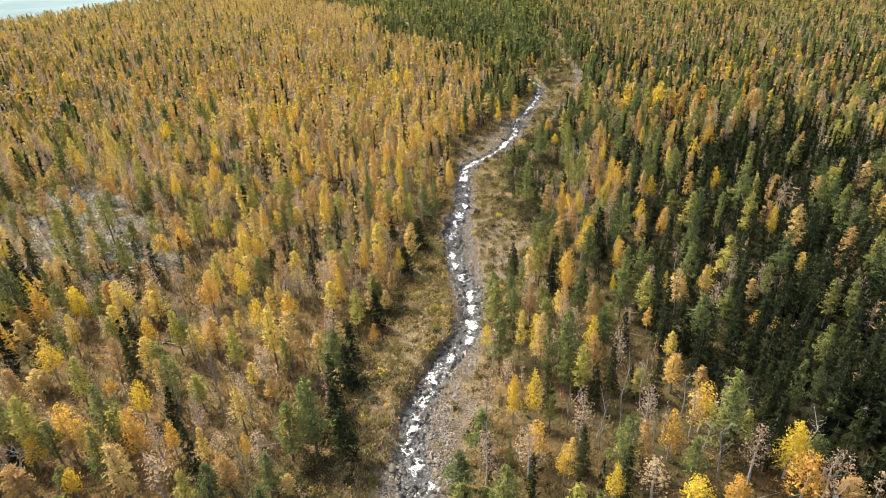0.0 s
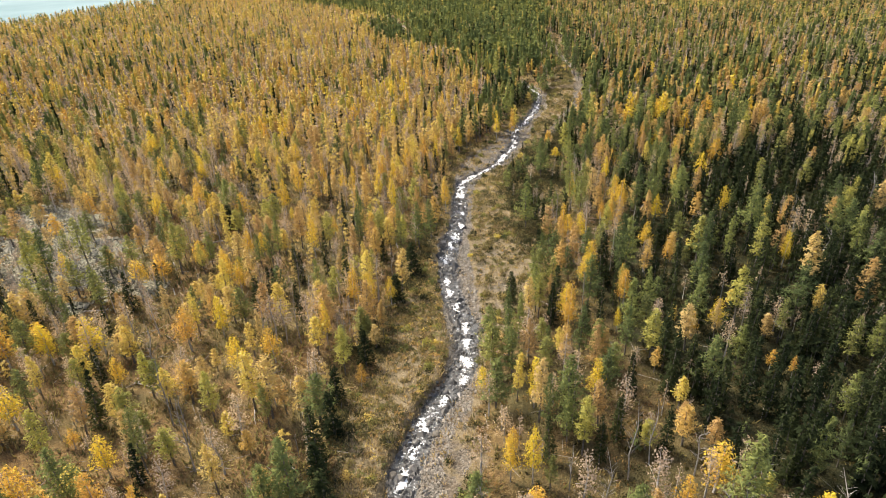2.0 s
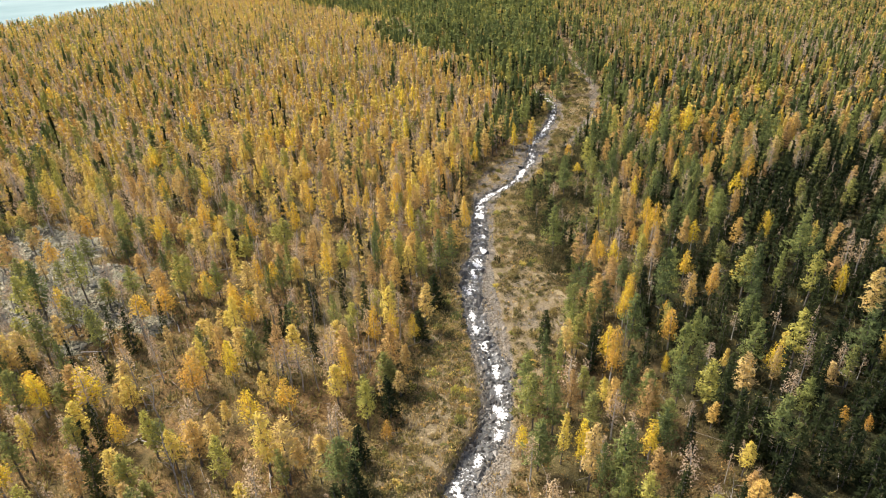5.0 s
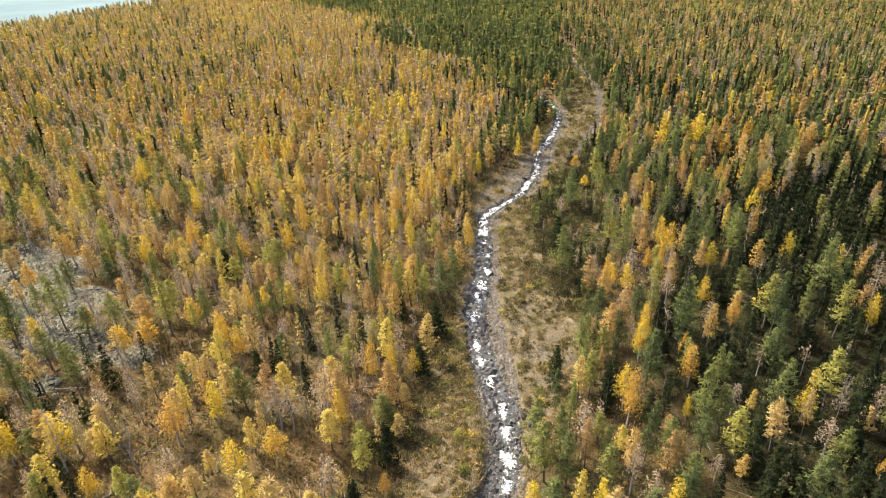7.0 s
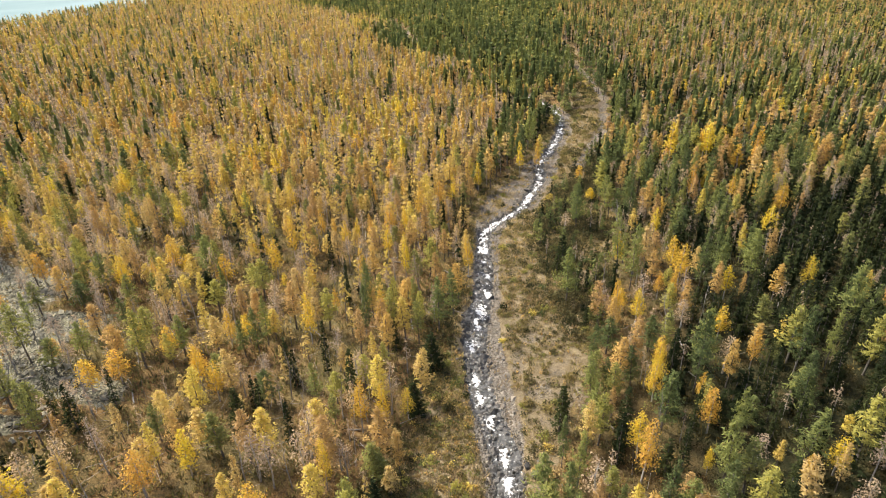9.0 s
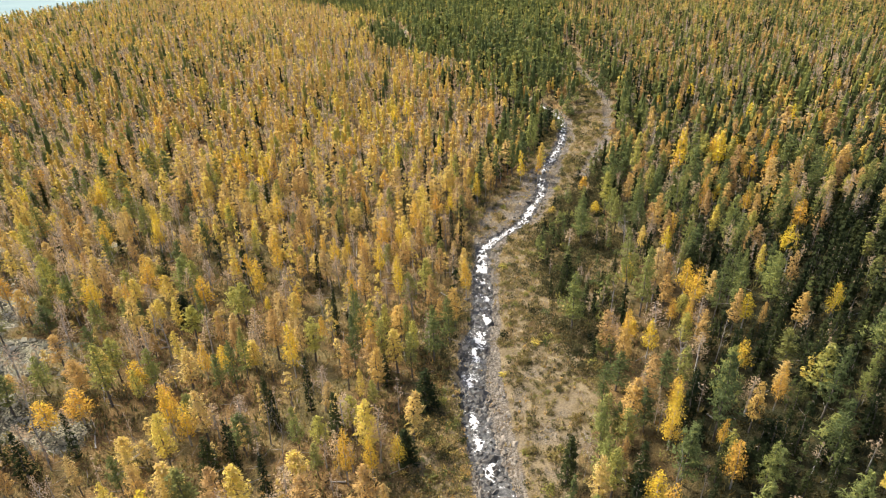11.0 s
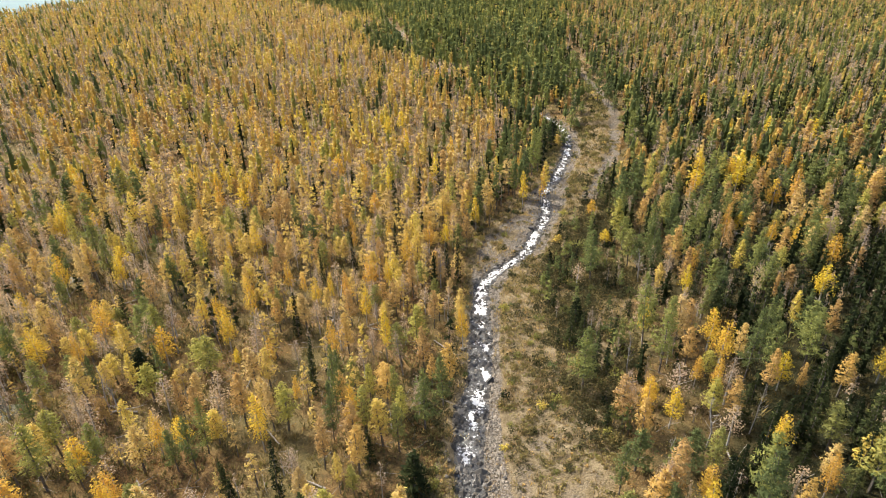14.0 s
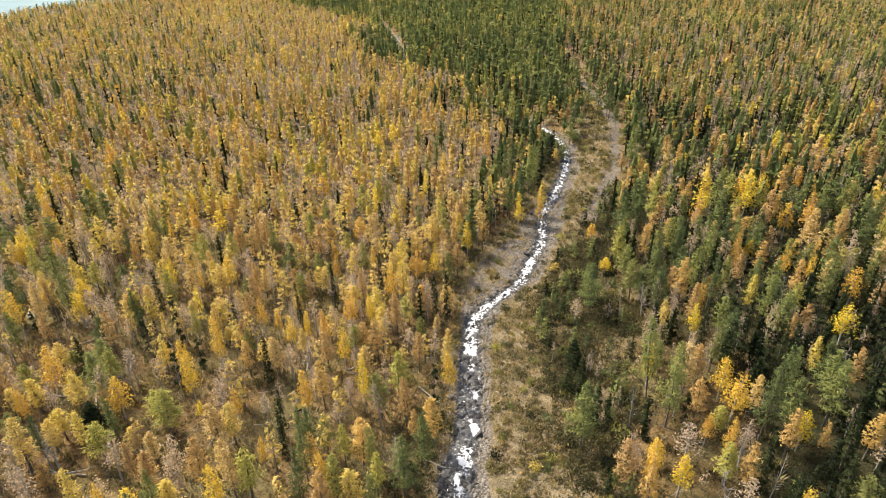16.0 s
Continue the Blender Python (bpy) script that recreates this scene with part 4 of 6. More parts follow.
plant("birch", 45.0, 111.0, 0.94, 0.77)
plant("birch", 29.6, 90.1, 0.59, 0.52)
plant("green_larch", 11.1, 80.9, 0.98, 1.05)
plant("olive_larch", 16.6, 87.3, 0.65, 0.93)
plant("orange_larch", 23.3, 80.1, 0.98, 0.86)
plant("golden_larch", 18.9, 84.4, 0.65, 0.79)
plant("olive_larch", 15.9, 79.3, 0.87, 1.07)
plant("green_larch", 55.8, 109.5, 1.08, 0.81)
plant("green_larch", 66.0, 121.3, 1.08, 1.19)
plant("green_larch", 65.3, 115.6, 1.08, 1.05)
plant("olive_larch", 60.5, 107.5, 1.20, 1.29)
plant("golden_larch", 70.7, 124.3, 0.87, 0.79)
plant("faded_birch", 49.1, 88.1, 1.18, 0.96)
plant("green_larch", 36.2, 96.9, 0.88, 0.81)
plant("spruce", 31.2, 98.5, 0.84, 0.84)
plant("spruce", 27.1, 91.7, 0.84, 0.89)
plant("spruce", 29.4, 101.1, 0.84, 0.79)
plant("spruce", 41.6, 103.0, 0.84, 0.79)
plant("spruce", 46.0, 108.6, 0.84, 0.79)
plant("bare_tree", 25.2, 96.3, 1.20, 0.67)
plant("green_larch", 46.8, 98.7, 0.59, 0.81)
plant("golden_larch", 50.9, 96.0, 0.43, 0.71)
plant("faded_birch", 36.5, 91.3, 0.71, 1.20)
plant("golden_larch", -51.9, 135.3, 0.65, 1.07)
plant("golden_larch", -47.7, 132.7, 0.87, 0.82)
plant("orange_larch", -64.6, 155.2, 0.76, 0.82)
plant("orange_larch", -53.3, 154.0, 0.87, 1.00)
plant("golden_larch", -67.4, 172.6, 0.65, 1.07)
plant("orange_larch", -52.4, 165.9, 0.65, 0.64)
plant("birch", -50.1, 171.8, 0.94, 0.84)
plant("birch", -44.5, 171.6, 0.82, 0.55)
plant("birch", -42.6, 164.6, 0.82, 0.55)
plant("orange_larch", -36.9, 156.8, 0.87, 0.79)
plant("golden_larch", -45.1, 155.7, 0.76, 0.61)
plant("olive_larch", -40.2, 156.8, 0.87, 0.68)
plant("olive_larch", -37.2, 135.5, 0.98, 1.57)
plant("green_larch", -43.8, 134.3, 0.88, 0.62)
plant("orange_larch", -35.8, 125.5, 0.87, 1.21)
plant("golden_larch", -37.7, 131.2, 0.65, 0.89)
plant("birch", -36.6, 122.2, 0.71, 1.03)
plant("golden_larch", -43.8, 123.3, 0.87, 0.82)
plant("orange_larch", -49.5, 126.4, 0.54, 0.93)
plant("green_larch", -51.3, 159.3, 0.88, 0.76)
plant("spruce", -50.1, 165.9, 0.95, 0.89)
plant("spruce", -56.1, 149.2, 0.74, 0.95)
plant("bare_tree", -47.1, 126.3, 1.20, 1.33)
plant("bare_tree", -67.2, 162.5, 1.20, 0.67)
plant("bare_tree", -38.0, 142.8, 1.20, 0.67)
plant("bare_tree", -56.2, 173.0, 1.20, 0.67)
plant("faded_birch", -61.4, 170.7, 1.06, 0.96)
plant("golden_larch", -27.8, 134.1, 0.87, 1.07)
plant("green_larch", -68.9, 153.7, 0.78, 0.76)
plant("birch", -34.0, 138.7, 0.47, 0.52)
plant("green_larch", -53.2, 132.1, 0.78, 0.52)
plant("spruce", -48.3, 136.5, 0.63, 2.11)
plant("orange_larch", -32.9, 169.2, 0.98, 0.86)
plant("orange_larch", -32.4, 161.1, 0.87, 0.89)
plant("birch", -29.5, 159.2, 0.94, 0.81)
plant("birch", -26.8, 158.6, 0.71, 0.55)
plant("birch", -23.8, 154.5, 0.82, 0.81)
plant("golden_larch", -24.5, 147.8, 0.87, 1.07)
plant("olive_larch", -30.0, 151.6, 0.76, 0.71)
plant("orange_larch", -29.2, 147.9, 0.76, 0.96)
plant("birch", -21.3, 156.1, 0.82, 0.55)
plant("spruce", -23.4, 161.2, 1.05, 0.68)
plant("spruce", -25.8, 146.5, 0.95, 0.89)
plant("birch", -19.5, 176.6, 0.82, 0.55)
plant("orange_larch", -16.8, 149.0, 0.87, 1.07)
plant("birch", -14.2, 148.9, 0.94, 0.81)
plant("birch", -10.7, 159.3, 0.94, 0.55)
plant("orange_larch", -9.1, 151.7, 0.87, 1.07)
plant("orange_larch", -6.2, 158.4, 0.98, 1.14)
plant("birch", 2.5, 144.0, 1.06, 0.87)
plant("olive_larch", -5.4, 143.0, 0.98, 1.43)
plant("orange_larch", -2.3, 149.9, 0.87, 0.93)
plant("orange_larch", -16.3, 140.8, 0.98, 0.96)
plant("birch", -18.3, 139.0, 1.06, 0.97)
plant("green_larch", -16.7, 131.0, 0.98, 0.81)
plant("orange_larch", -15.8, 128.6, 0.87, 0.89)
plant("birch", -22.5, 129.8, 0.71, 0.55)
plant("orange_larch", -9.5, 129.8, 0.87, 1.32)
plant("olive_larch", -7.8, 128.3, 0.98, 0.79)
plant("green_larch", -1.1, 130.0, 0.98, 0.95)
plant("orange_larch", -0.0, 134.2, 0.98, 1.25)
plant("orange_larch", -2.8, 134.3, 0.76, 0.68)
plant("faded_birch", -7.4, 136.8, 1.06, 0.92)
plant("orange_larch", -4.0, 137.9, 0.98, 1.07)
plant("olive_larch", -23.2, 125.1, 0.98, 1.29)
plant("golden_larch", -9.6, 122.0, 0.98, 1.29)
plant("birch", -13.8, 123.9, 1.06, 0.97)
plant("spruce", 0.6, 164.0, 1.05, 0.89)
plant("spruce", 2.6, 165.9, 1.05, 0.89)
plant("spruce", -10.2, 172.5, 0.95, 0.74)
plant("spruce", -18.3, 166.9, 1.05, 0.68)
plant("orange_larch", -12.7, 166.3, 0.98, 0.79)
plant("orange_larch", -22.5, 166.7, 0.98, 0.75)
plant("faded_birch", -30.3, 169.2, 1.06, 0.88)
plant("birch", -7.7, 168.1, 1.06, 0.97)
plant("spruce", -21.4, 135.0, 0.95, 0.84)
plant("green_larch", 29.3, 168.8, 0.98, 0.90)
plant("green_larch", 40.7, 163.5, 1.18, 0.90)
plant("orange_larch", 44.9, 158.0, 1.09, 0.96)
plant("green_larch", 50.0, 161.9, 1.18, 0.86)
plant("green_larch", 32.9, 142.8, 1.47, 1.14)
plant("birch", 33.5, 144.9, 1.06, 0.74)
plant("golden_larch", 45.5, 136.5, 0.87, 1.07)
plant("birch", 37.2, 131.8, 0.71, 0.81)
plant("orange_larch", 26.4, 121.8, 0.87, 1.00)
plant("faded_birch", 33.5, 128.8, 0.94, 1.76)
plant("faded_birch", 39.9, 127.5, 1.06, 1.12)
plant("orange_larch", 46.5, 128.7, 0.98, 1.04)
plant("orange_larch", 51.5, 129.1, 0.65, 0.61)
plant("green_larch", 52.6, 139.8, 0.98, 0.76)
plant("green_larch", 44.9, 132.1, 1.37, 0.95)
plant("green_larch", 55.0, 134.1, 1.18, 1.29)
plant("green_larch", 58.4, 141.4, 0.98, 0.76)
plant("orange_larch", 61.5, 139.9, 0.98, 0.96)
plant("golden_larch", 57.5, 142.8, 0.98, 0.82)
plant("orange_larch", 58.9, 151.5, 0.76, 0.71)
plant("orange_larch", 67.1, 164.9, 0.98, 1.14)
plant("green_larch", 57.2, 157.3, 1.08, 0.81)
plant("golden_larch", 56.0, 160.8, 0.98, 0.89)
plant("green_larch", 57.6, 163.1, 1.08, 0.76)
plant("green_larch", 69.2, 160.5, 1.18, 0.95)
plant("orange_larch", 58.2, 169.8, 0.98, 1.00)
plant("olive_larch", 43.8, 146.4, 0.87, 0.82)
plant("bare_tree", 28.5, 136.6, 1.20, 1.00)
plant("bare_tree", 34.3, 119.8, 1.20, 1.33)
plant("bare_tree", 41.2, 122.0, 1.20, 0.80)
plant("orange_larch", 56.6, 127.8, 0.87, 1.07)
plant("spruce", 46.3, 160.2, 1.26, 1.05)
plant("spruce", 44.7, 152.8, 1.05, 0.95)
plant("spruce", 49.1, 147.7, 1.05, 0.95)
plant("spruce", 52.9, 144.6, 1.05, 1.05)
plant("spruce", 23.0, 150.1, 0.63, 1.58)
plant("spruce", 23.4, 145.7, 0.63, 1.16)
plant("spruce", 20.9, 144.4, 0.63, 1.16)
plant("birch", -109.1, 250.8, 1.06, 0.77)
plant("orange_larch", -102.8, 235.3, 0.87, 0.93)
plant("birch", -97.3, 211.9, 0.94, 1.29)
plant("birch", -88.1, 198.8, 1.06, 1.10)
plant("olive_larch", -80.9, 188.0, 0.98, 1.61)
plant("birch", -84.5, 184.2, 1.06, 1.29)
plant("green_larch", -105.1, 259.0, 0.98, 0.71)
plant("green_larch", -84.4, 226.7, 0.88, 0.81)
plant("birch", -93.7, 241.7, 1.06, 0.97)
plant("olive_larch", -74.3, 199.3, 0.76, 0.93)
plant("birch", -61.8, 201.3, 1.06, 0.84)
plant("birch", -48.6, 196.9, 0.82, 1.42)
plant("birch", -48.7, 204.3, 0.94, 0.97)
plant("birch", -57.4, 206.1, 0.82, 0.84)
plant("birch", -57.8, 213.3, 0.82, 0.84)
plant("golden_larch", -65.2, 184.3, 0.87, 0.93)
plant("green_larch", -63.0, 183.0, 0.78, 0.71)
plant("birch", -60.7, 181.3, 0.82, 0.65)
plant("birch", -55.9, 188.6, 0.94, 0.65)
plant("olive_larch", -46.5, 180.5, 0.98, 1.43)
plant("birch", -107.4, 279.5, 1.18, 0.97)
plant("orange_larch", -99.0, 294.4, 0.98, 1.07)
plant("orange_larch", -90.5, 293.7, 0.98, 1.43)
plant("golden_larch", -138.2, 306.4, 0.98, 1.07)
plant("birch", -69.7, 260.3, 0.94, 1.10)
plant("green_larch", -113.8, 230.1, 0.59, 0.62)
plant("olive_larch", -96.7, 223.1, 0.98, 1.07)
plant("birch", -88.7, 217.7, 0.82, 0.77)
plant("birch", -27.6, 214.7, 1.06, 1.48)
plant("birch", -19.6, 206.8, 1.06, 0.97)
plant("birch", -37.4, 232.2, 1.06, 0.77)
plant("birch", -43.9, 214.8, 1.06, 0.97)
plant("birch", -13.3, 204.7, 1.06, 0.84)
plant("birch", -18.3, 220.8, 0.94, 0.65)
plant("birch", -16.2, 252.0, 1.06, 1.10)
plant("birch", -10.2, 235.5, 1.06, 0.77)
plant("orange_larch", -35.7, 187.3, 0.98, 1.07)
plant("orange_larch", -28.6, 185.7, 0.76, 1.43)
plant("orange_larch", -37.1, 183.3, 0.98, 1.07)
plant("green_larch", -33.3, 185.2, 0.98, 0.71)
plant("green_larch", -24.4, 198.7, 0.88, 0.71)
plant("orange_larch", -22.6, 190.2, 0.87, 1.64)
plant("birch", -20.4, 182.7, 0.82, 0.65)
plant("olive_larch", -14.1, 179.3, 0.87, 0.93)
plant("birch", -12.1, 180.5, 0.71, 0.65)
plant("birch", 0.1, 177.9, 1.06, 0.77)
plant("birch", -3.3, 176.3, 0.94, 0.97)
plant("green_larch", -45.0, 261.8, 0.88, 0.62)
plant("spruce", -0.5, 208.0, 1.16, 0.84)
plant("spruce", -5.8, 201.9, 1.05, 0.84)
plant("spruce", -11.1, 194.1, 1.05, 1.05)
plant("spruce", -32.1, 201.4, 0.84, 0.95)
plant("orange_larch", 5.0, 190.2, 1.09, 0.79)
plant("orange_larch", -5.0, 196.7, 0.87, 0.71)
plant("olive_larch", -3.1, 195.9, 0.98, 0.93)
plant("golden_larch", 1.4, 200.5, 0.98, 0.71)
plant("olive_larch", 2.7, 196.5, 1.09, 1.07)
plant("orange_larch", 5.2, 180.8, 0.87, 1.07)
plant("birch", 3.3, 229.9, 1.06, 0.97)
plant("golden_larch", -4.4, 225.8, 0.98, 1.07)
plant("birch", -1.3, 217.1, 1.06, 0.84)
plant("birch", -2.6, 276.9, 1.06, 0.84)
plant("orange_larch", 3.4, 287.8, 0.87, 0.71)
plant("green_larch", -16.4, 267.3, 0.98, 0.71)
plant("golden_larch", -27.6, 303.2, 0.98, 1.07)
plant("birch", -30.1, 265.2, 1.06, 0.65)
plant("birch", -59.3, 254.8, 0.94, 0.77)
plant("birch", -51.3, 241.3, 1.06, 0.77)
plant("golden_larch", -43.1, 199.0, 0.98, 1.00)
plant("orange_larch", -46.7, 200.4, 0.98, 1.07)
plant("green_larch", 28.0, 281.8, 1.18, 0.71)
plant("green_larch", 40.4, 344.4, 1.18, 1.43)
plant("green_larch", 23.5, 335.5, 1.08, 0.71)
plant("green_larch", 18.7, 336.0, 1.08, 0.81)
plant("green_larch", 13.2, 350.1, 1.18, 0.95)
plant("green_larch", 41.1, 288.6, 0.98, 1.19)
plant("green_larch", 48.2, 273.8, 0.88, 1.19)
plant("green_larch", 70.5, 335.4, 1.18, 1.19)
plant("green_larch", 59.7, 299.4, 1.18, 0.95)
plant("green_larch", 64.5, 289.6, 1.18, 0.95)
plant("green_larch", 63.9, 275.9, 1.08, 0.81)
plant("golden_larch", 72.6, 288.5, 1.09, 1.43)
plant("green_larch", 28.1, 225.8, 1.27, 0.95)
plant("green_larch", 23.1, 234.2, 1.18, 0.95)
plant("green_larch", 22.4, 208.9, 1.27, 1.10)
plant("green_larch", 19.8, 228.4, 1.18, 0.81)
plant("green_larch", 13.8, 201.0, 1.18, 0.95)
plant("green_larch", 19.2, 208.0, 1.18, 0.81)
plant("birch", 20.6, 202.1, 1.18, 0.97)
plant("birch", 25.9, 204.6, 1.29, 0.90)
plant("orange_larch", 11.2, 191.4, 1.09, 1.00)
plant("birch", 7.8, 189.4, 1.06, 0.84)
plant("birch", 15.1, 216.7, 0.94, 0.65)
plant("spruce", 9.3, 200.3, 1.16, 1.05)
plant("spruce", 29.7, 226.3, 1.26, 1.26)
plant("golden_larch", 37.8, 246.8, 0.54, 1.07)
plant("green_larch", 58.9, 240.8, 1.27, 1.05)
plant("green_larch", 50.7, 206.3, 1.18, 1.19)
plant("green_larch", 42.1, 192.6, 1.18, 0.95)
plant("golden_larch", 64.6, 228.2, 1.20, 0.93)
plant("green_larch", 65.3, 237.3, 1.08, 0.95)
plant("orange_larch", 44.7, 183.1, 0.98, 1.07)
plant("birch", 36.5, 194.8, 0.59, 0.97)
plant("birch", 36.2, 180.6, 0.47, 0.97)
plant("orange_larch", 14.0, 279.3, 0.98, 0.86)
plant("birch", 16.1, 244.1, 1.06, 0.97)
plant("orange_larch", 13.2, 299.9, 1.09, 1.07)
plant("green_larch", 60.1, 370.0, 1.08, 1.19)
plant("green_larch", 54.9, 407.2, 1.18, 0.95)
plant("green_larch", 51.2, 357.3, 1.08, 0.95)
plant("spruce", 51.8, 338.6, 1.26, 1.58)
plant("spruce", 60.2, 350.1, 1.26, 1.58)
plant("green_larch", 35.7, 411.1, 1.18, 0.95)
plant("spruce", 25.3, 394.2, 1.26, 1.58)
plant("green_larch", 10.6, 387.5, 1.18, 0.95)
plant("birch", 74.7, 204.8, 1.18, 1.74)
plant("birch", 59.9, 194.9, 1.06, 1.10)
plant("birch", 70.5, 230.0, 0.82, 0.84)
plant("birch", 88.4, 237.5, 1.06, 0.90)
plant("birch", 85.9, 224.3, 0.82, 0.84)
plant("birch", 81.1, 252.2, 1.06, 0.97)
plant("green_larch", 81.7, 234.8, 0.98, 0.81)
plant("green_larch", 93.9, 250.4, 1.08, 0.95)
plant("green_larch", 55.7, 176.7, 1.18, 0.95)
plant("birch", 82.2, 203.3, 1.06, 0.84)
plant("birch", 78.1, 190.4, 1.06, 1.29)
plant("orange_larch", 72.7, 190.7, 0.98, 1.07)
plant("birch", 94.1, 214.6, 0.94, 0.97)
plant("birch", 91.0, 204.5, 1.06, 1.16)
plant("orange_larch", 80.2, 186.0, 0.87, 0.86)
plant("birch", 114.5, 225.2, 1.18, 0.97)
plant("orange_larch", 113.3, 216.9, 0.98, 1.07)
plant("birch", 98.9, 193.9, 1.29, 0.97)
plant("green_larch", 93.0, 195.1, 1.18, 0.95)
plant("birch", 112.7, 235.8, 1.06, 0.97)
plant("golden_larch", 90.6, 189.7, 0.76, 0.93)
plant("birch", 59.1, 174.0, 1.29, 0.97)
plant("birch", 65.1, 179.7, 0.71, 0.90)
plant("orange_larch", 69.0, 179.8, 0.98, 0.93)
plant("olive_larch", 74.0, 174.0, 0.87, 1.07)
plant("birch", 76.3, 175.6, 1.06, 0.65)
plant("birch", 80.8, 176.1, 0.94, 0.97)
plant("birch", 69.3, 173.9, 0.82, 0.97)
plant("green_larch", 45.5, 177.6, 1.18, 0.95)
plant("green_larch", 48.7, 176.5, 1.18, 1.05)
plant("green_larch", 97.9, 217.3, 0.98, 0.71)
plant("birch", 92.8, 227.8, 0.94, 0.65)
plant("green_larch", 97.1, 241.3, 1.08, 0.81)
plant("birch", 109.6, 273.4, 1.06, 0.77)
plant("olive_larch", 123.6, 280.0, 0.98, 1.07)
plant("orange_larch", 97.4, 286.2, 0.98, 1.07)
plant("orange_larch", 83.9, 287.4, 1.20, 1.07)
plant("green_larch", 37.2, 257.0, 0.69, 1.19)
plant("green_larch", 40.6, 257.5, 0.59, 1.19)
plant("green_larch", 34.0, 252.8, 0.78, 0.95)
plant("spruce", 37.7, 252.7, 0.95, 1.58)
plant("green_larch", 29.7, 246.7, 1.08, 0.95)
plant("green_larch", 35.3, 250.4, 0.78, 1.19)
plant("green_larch", 41.2, 251.6, 0.59, 1.19)
plant("spruce", 35.6, 246.1, 1.05, 1.58)
plant("green_larch", 46.1, 265.9, 0.78, 1.19)
plant("green_larch", 52.7, 279.2, 0.49, 1.19)
plant("green_larch", 48.5, 268.2, 0.39, 1.19)
plant("green_larch", 51.5, 303.6, 0.59, 0.95)
plant("green_larch", 55.9, 312.6, 0.69, 0.95)
plant("birch", 21.8, 93.5, 0.94, 1.10)
plant("golden_larch", 15.7, 95.6, 0.98, 1.07)
plant("green_larch", 16.8, 83.7, 0.69, 0.62)
plant("faded_birch", 18.5, 78.6, 1.06, 1.12)
plant("faded_birch", 16.1, 73.4, 0.71, 0.88)
plant("orange_larch", 21.3, 69.0, 0.87, 0.93)
plant("faded_birch", 6.9, 73.3, 0.94, 1.04)
plant("faded_birch", 8.5, 67.1, 0.82, 1.12)
plant("olive_larch", 33.2, 87.5, 0.98, 1.43)
plant("birch", 41.6, 88.8, 0.59, 0.65)
plant("birch", 33.9, 103.6, 0.71, 0.58)
plant("orange_larch", 32.4, 79.7, 0.54, 0.71)
plant("faded_birch", 29.4, 79.9, 0.59, 0.80)
plant("orange_larch", 31.2, 65.1, 0.76, 1.14)
plant("birch", 66.1, 107.9, 0.94, 0.84)
plant("golden_larch", 66.6, 100.3, 1.30, 1.43)
plant("birch", 49.5, 79.1, 0.47, 0.65)
plant("birch", 51.8, 77.2, 0.47, 0.52)
plant("orange_larch", 34.6, 63.7, 0.60, 0.95)
plant("bare_tree", 26.1, 62.3, 1.47, 0.87)
plant("bare_tree", 30.9, 60.2, 1.07, 1.20)
plant("spruce", 27.5, 74.8, 0.84, 1.00)
plant("spruce", 35.6, 68.1, 0.95, 1.05)
plant("spruce", 43.8, 75.8, 0.95, 1.05)
plant("spruce", 44.3, 69.5, 0.95, 1.16)
plant("spruce", 28.7, 64.2, 0.84, 1.00)
plant("spruce", 13.8, 63.3, 0.84, 1.05)
plant("spruce", 40.4, 95.4, 0.84, 0.89)
plant("spruce", 44.6, 96.7, 0.84, 0.89)
plant("birch", 28.5, 106.4, 1.06, 0.90)
plant("green_larch", 36.9, 110.9, 1.18, 1.24)
plant("olive_larch", 19.0, 106.3, 0.98, 1.29)
plant("olive_larch", 21.4, 104.4, 0.87, 1.14)
plant("green_larch", 17.5, 98.7, 0.98, 1.00)
plant("green_larch", 50.7, 108.9, 1.27, 1.10)
plant("birch", 32.8, 97.6, 0.94, 1.16)
plant("green_larch", 38.7, 98.3, 0.59, 0.95)
plant("birch", 63.8, 130.1, 0.94, 1.03)
plant("green_larch", 50.0, 137.9, 1.18, 0.86)
plant("spruce", 31.1, 108.2, 1.05, 1.05)

# the rest of the forest, on a shaken grid
STEP = 3.15
ax, ay = np.meshgrid(np.arange(-480, 480, STEP), np.arange(36, 960, STEP))
ax = (ax + rng.uniform(-0.46, 0.46, ax.shape) * STEP).ravel()
ay = (ay + rng.uniform(-0.46, 0.46, ay.shape) * STEP).ravel()
keep = (np.abs(ax + 0.02 * ay) < 28 + ay * 0.67) & (ay < 712 - ax * np.where(ax > 0, 0.19, 0.5))
keep &= ax > along(SHORE, ay) + 18
pg, pm, _, _ = corridor(ax, ay)
keep &= (pm < 0.35) & (pg < 0.2)
keep &= rng.random(len(ax)) > scree_amount(ax, ay) * 0.55
keep &= rng.random(len(ax)) > 0.10 + 0.32 * smoothstep(0.55, 0.8, value_noise(ax, ay, 14.0))
SHOWN = list(STANDING)


def clear_of_shown(x, y):
    """False within and just before the crowns of the trees that stand out."""
    free = np.ones(len(x), bool)
    for species, tx, ty, wide in SHOWN:
        free &= np.hypot(x - tx, y - ty) > 1.1 + 0.5 * wide
        free &= ~((np.abs(x - tx * (1 - (ty - y) / 62)) < 0.7 + 0.75 * wide) & (y < ty) & (y > ty - 7) & (ty < 210))
    return free


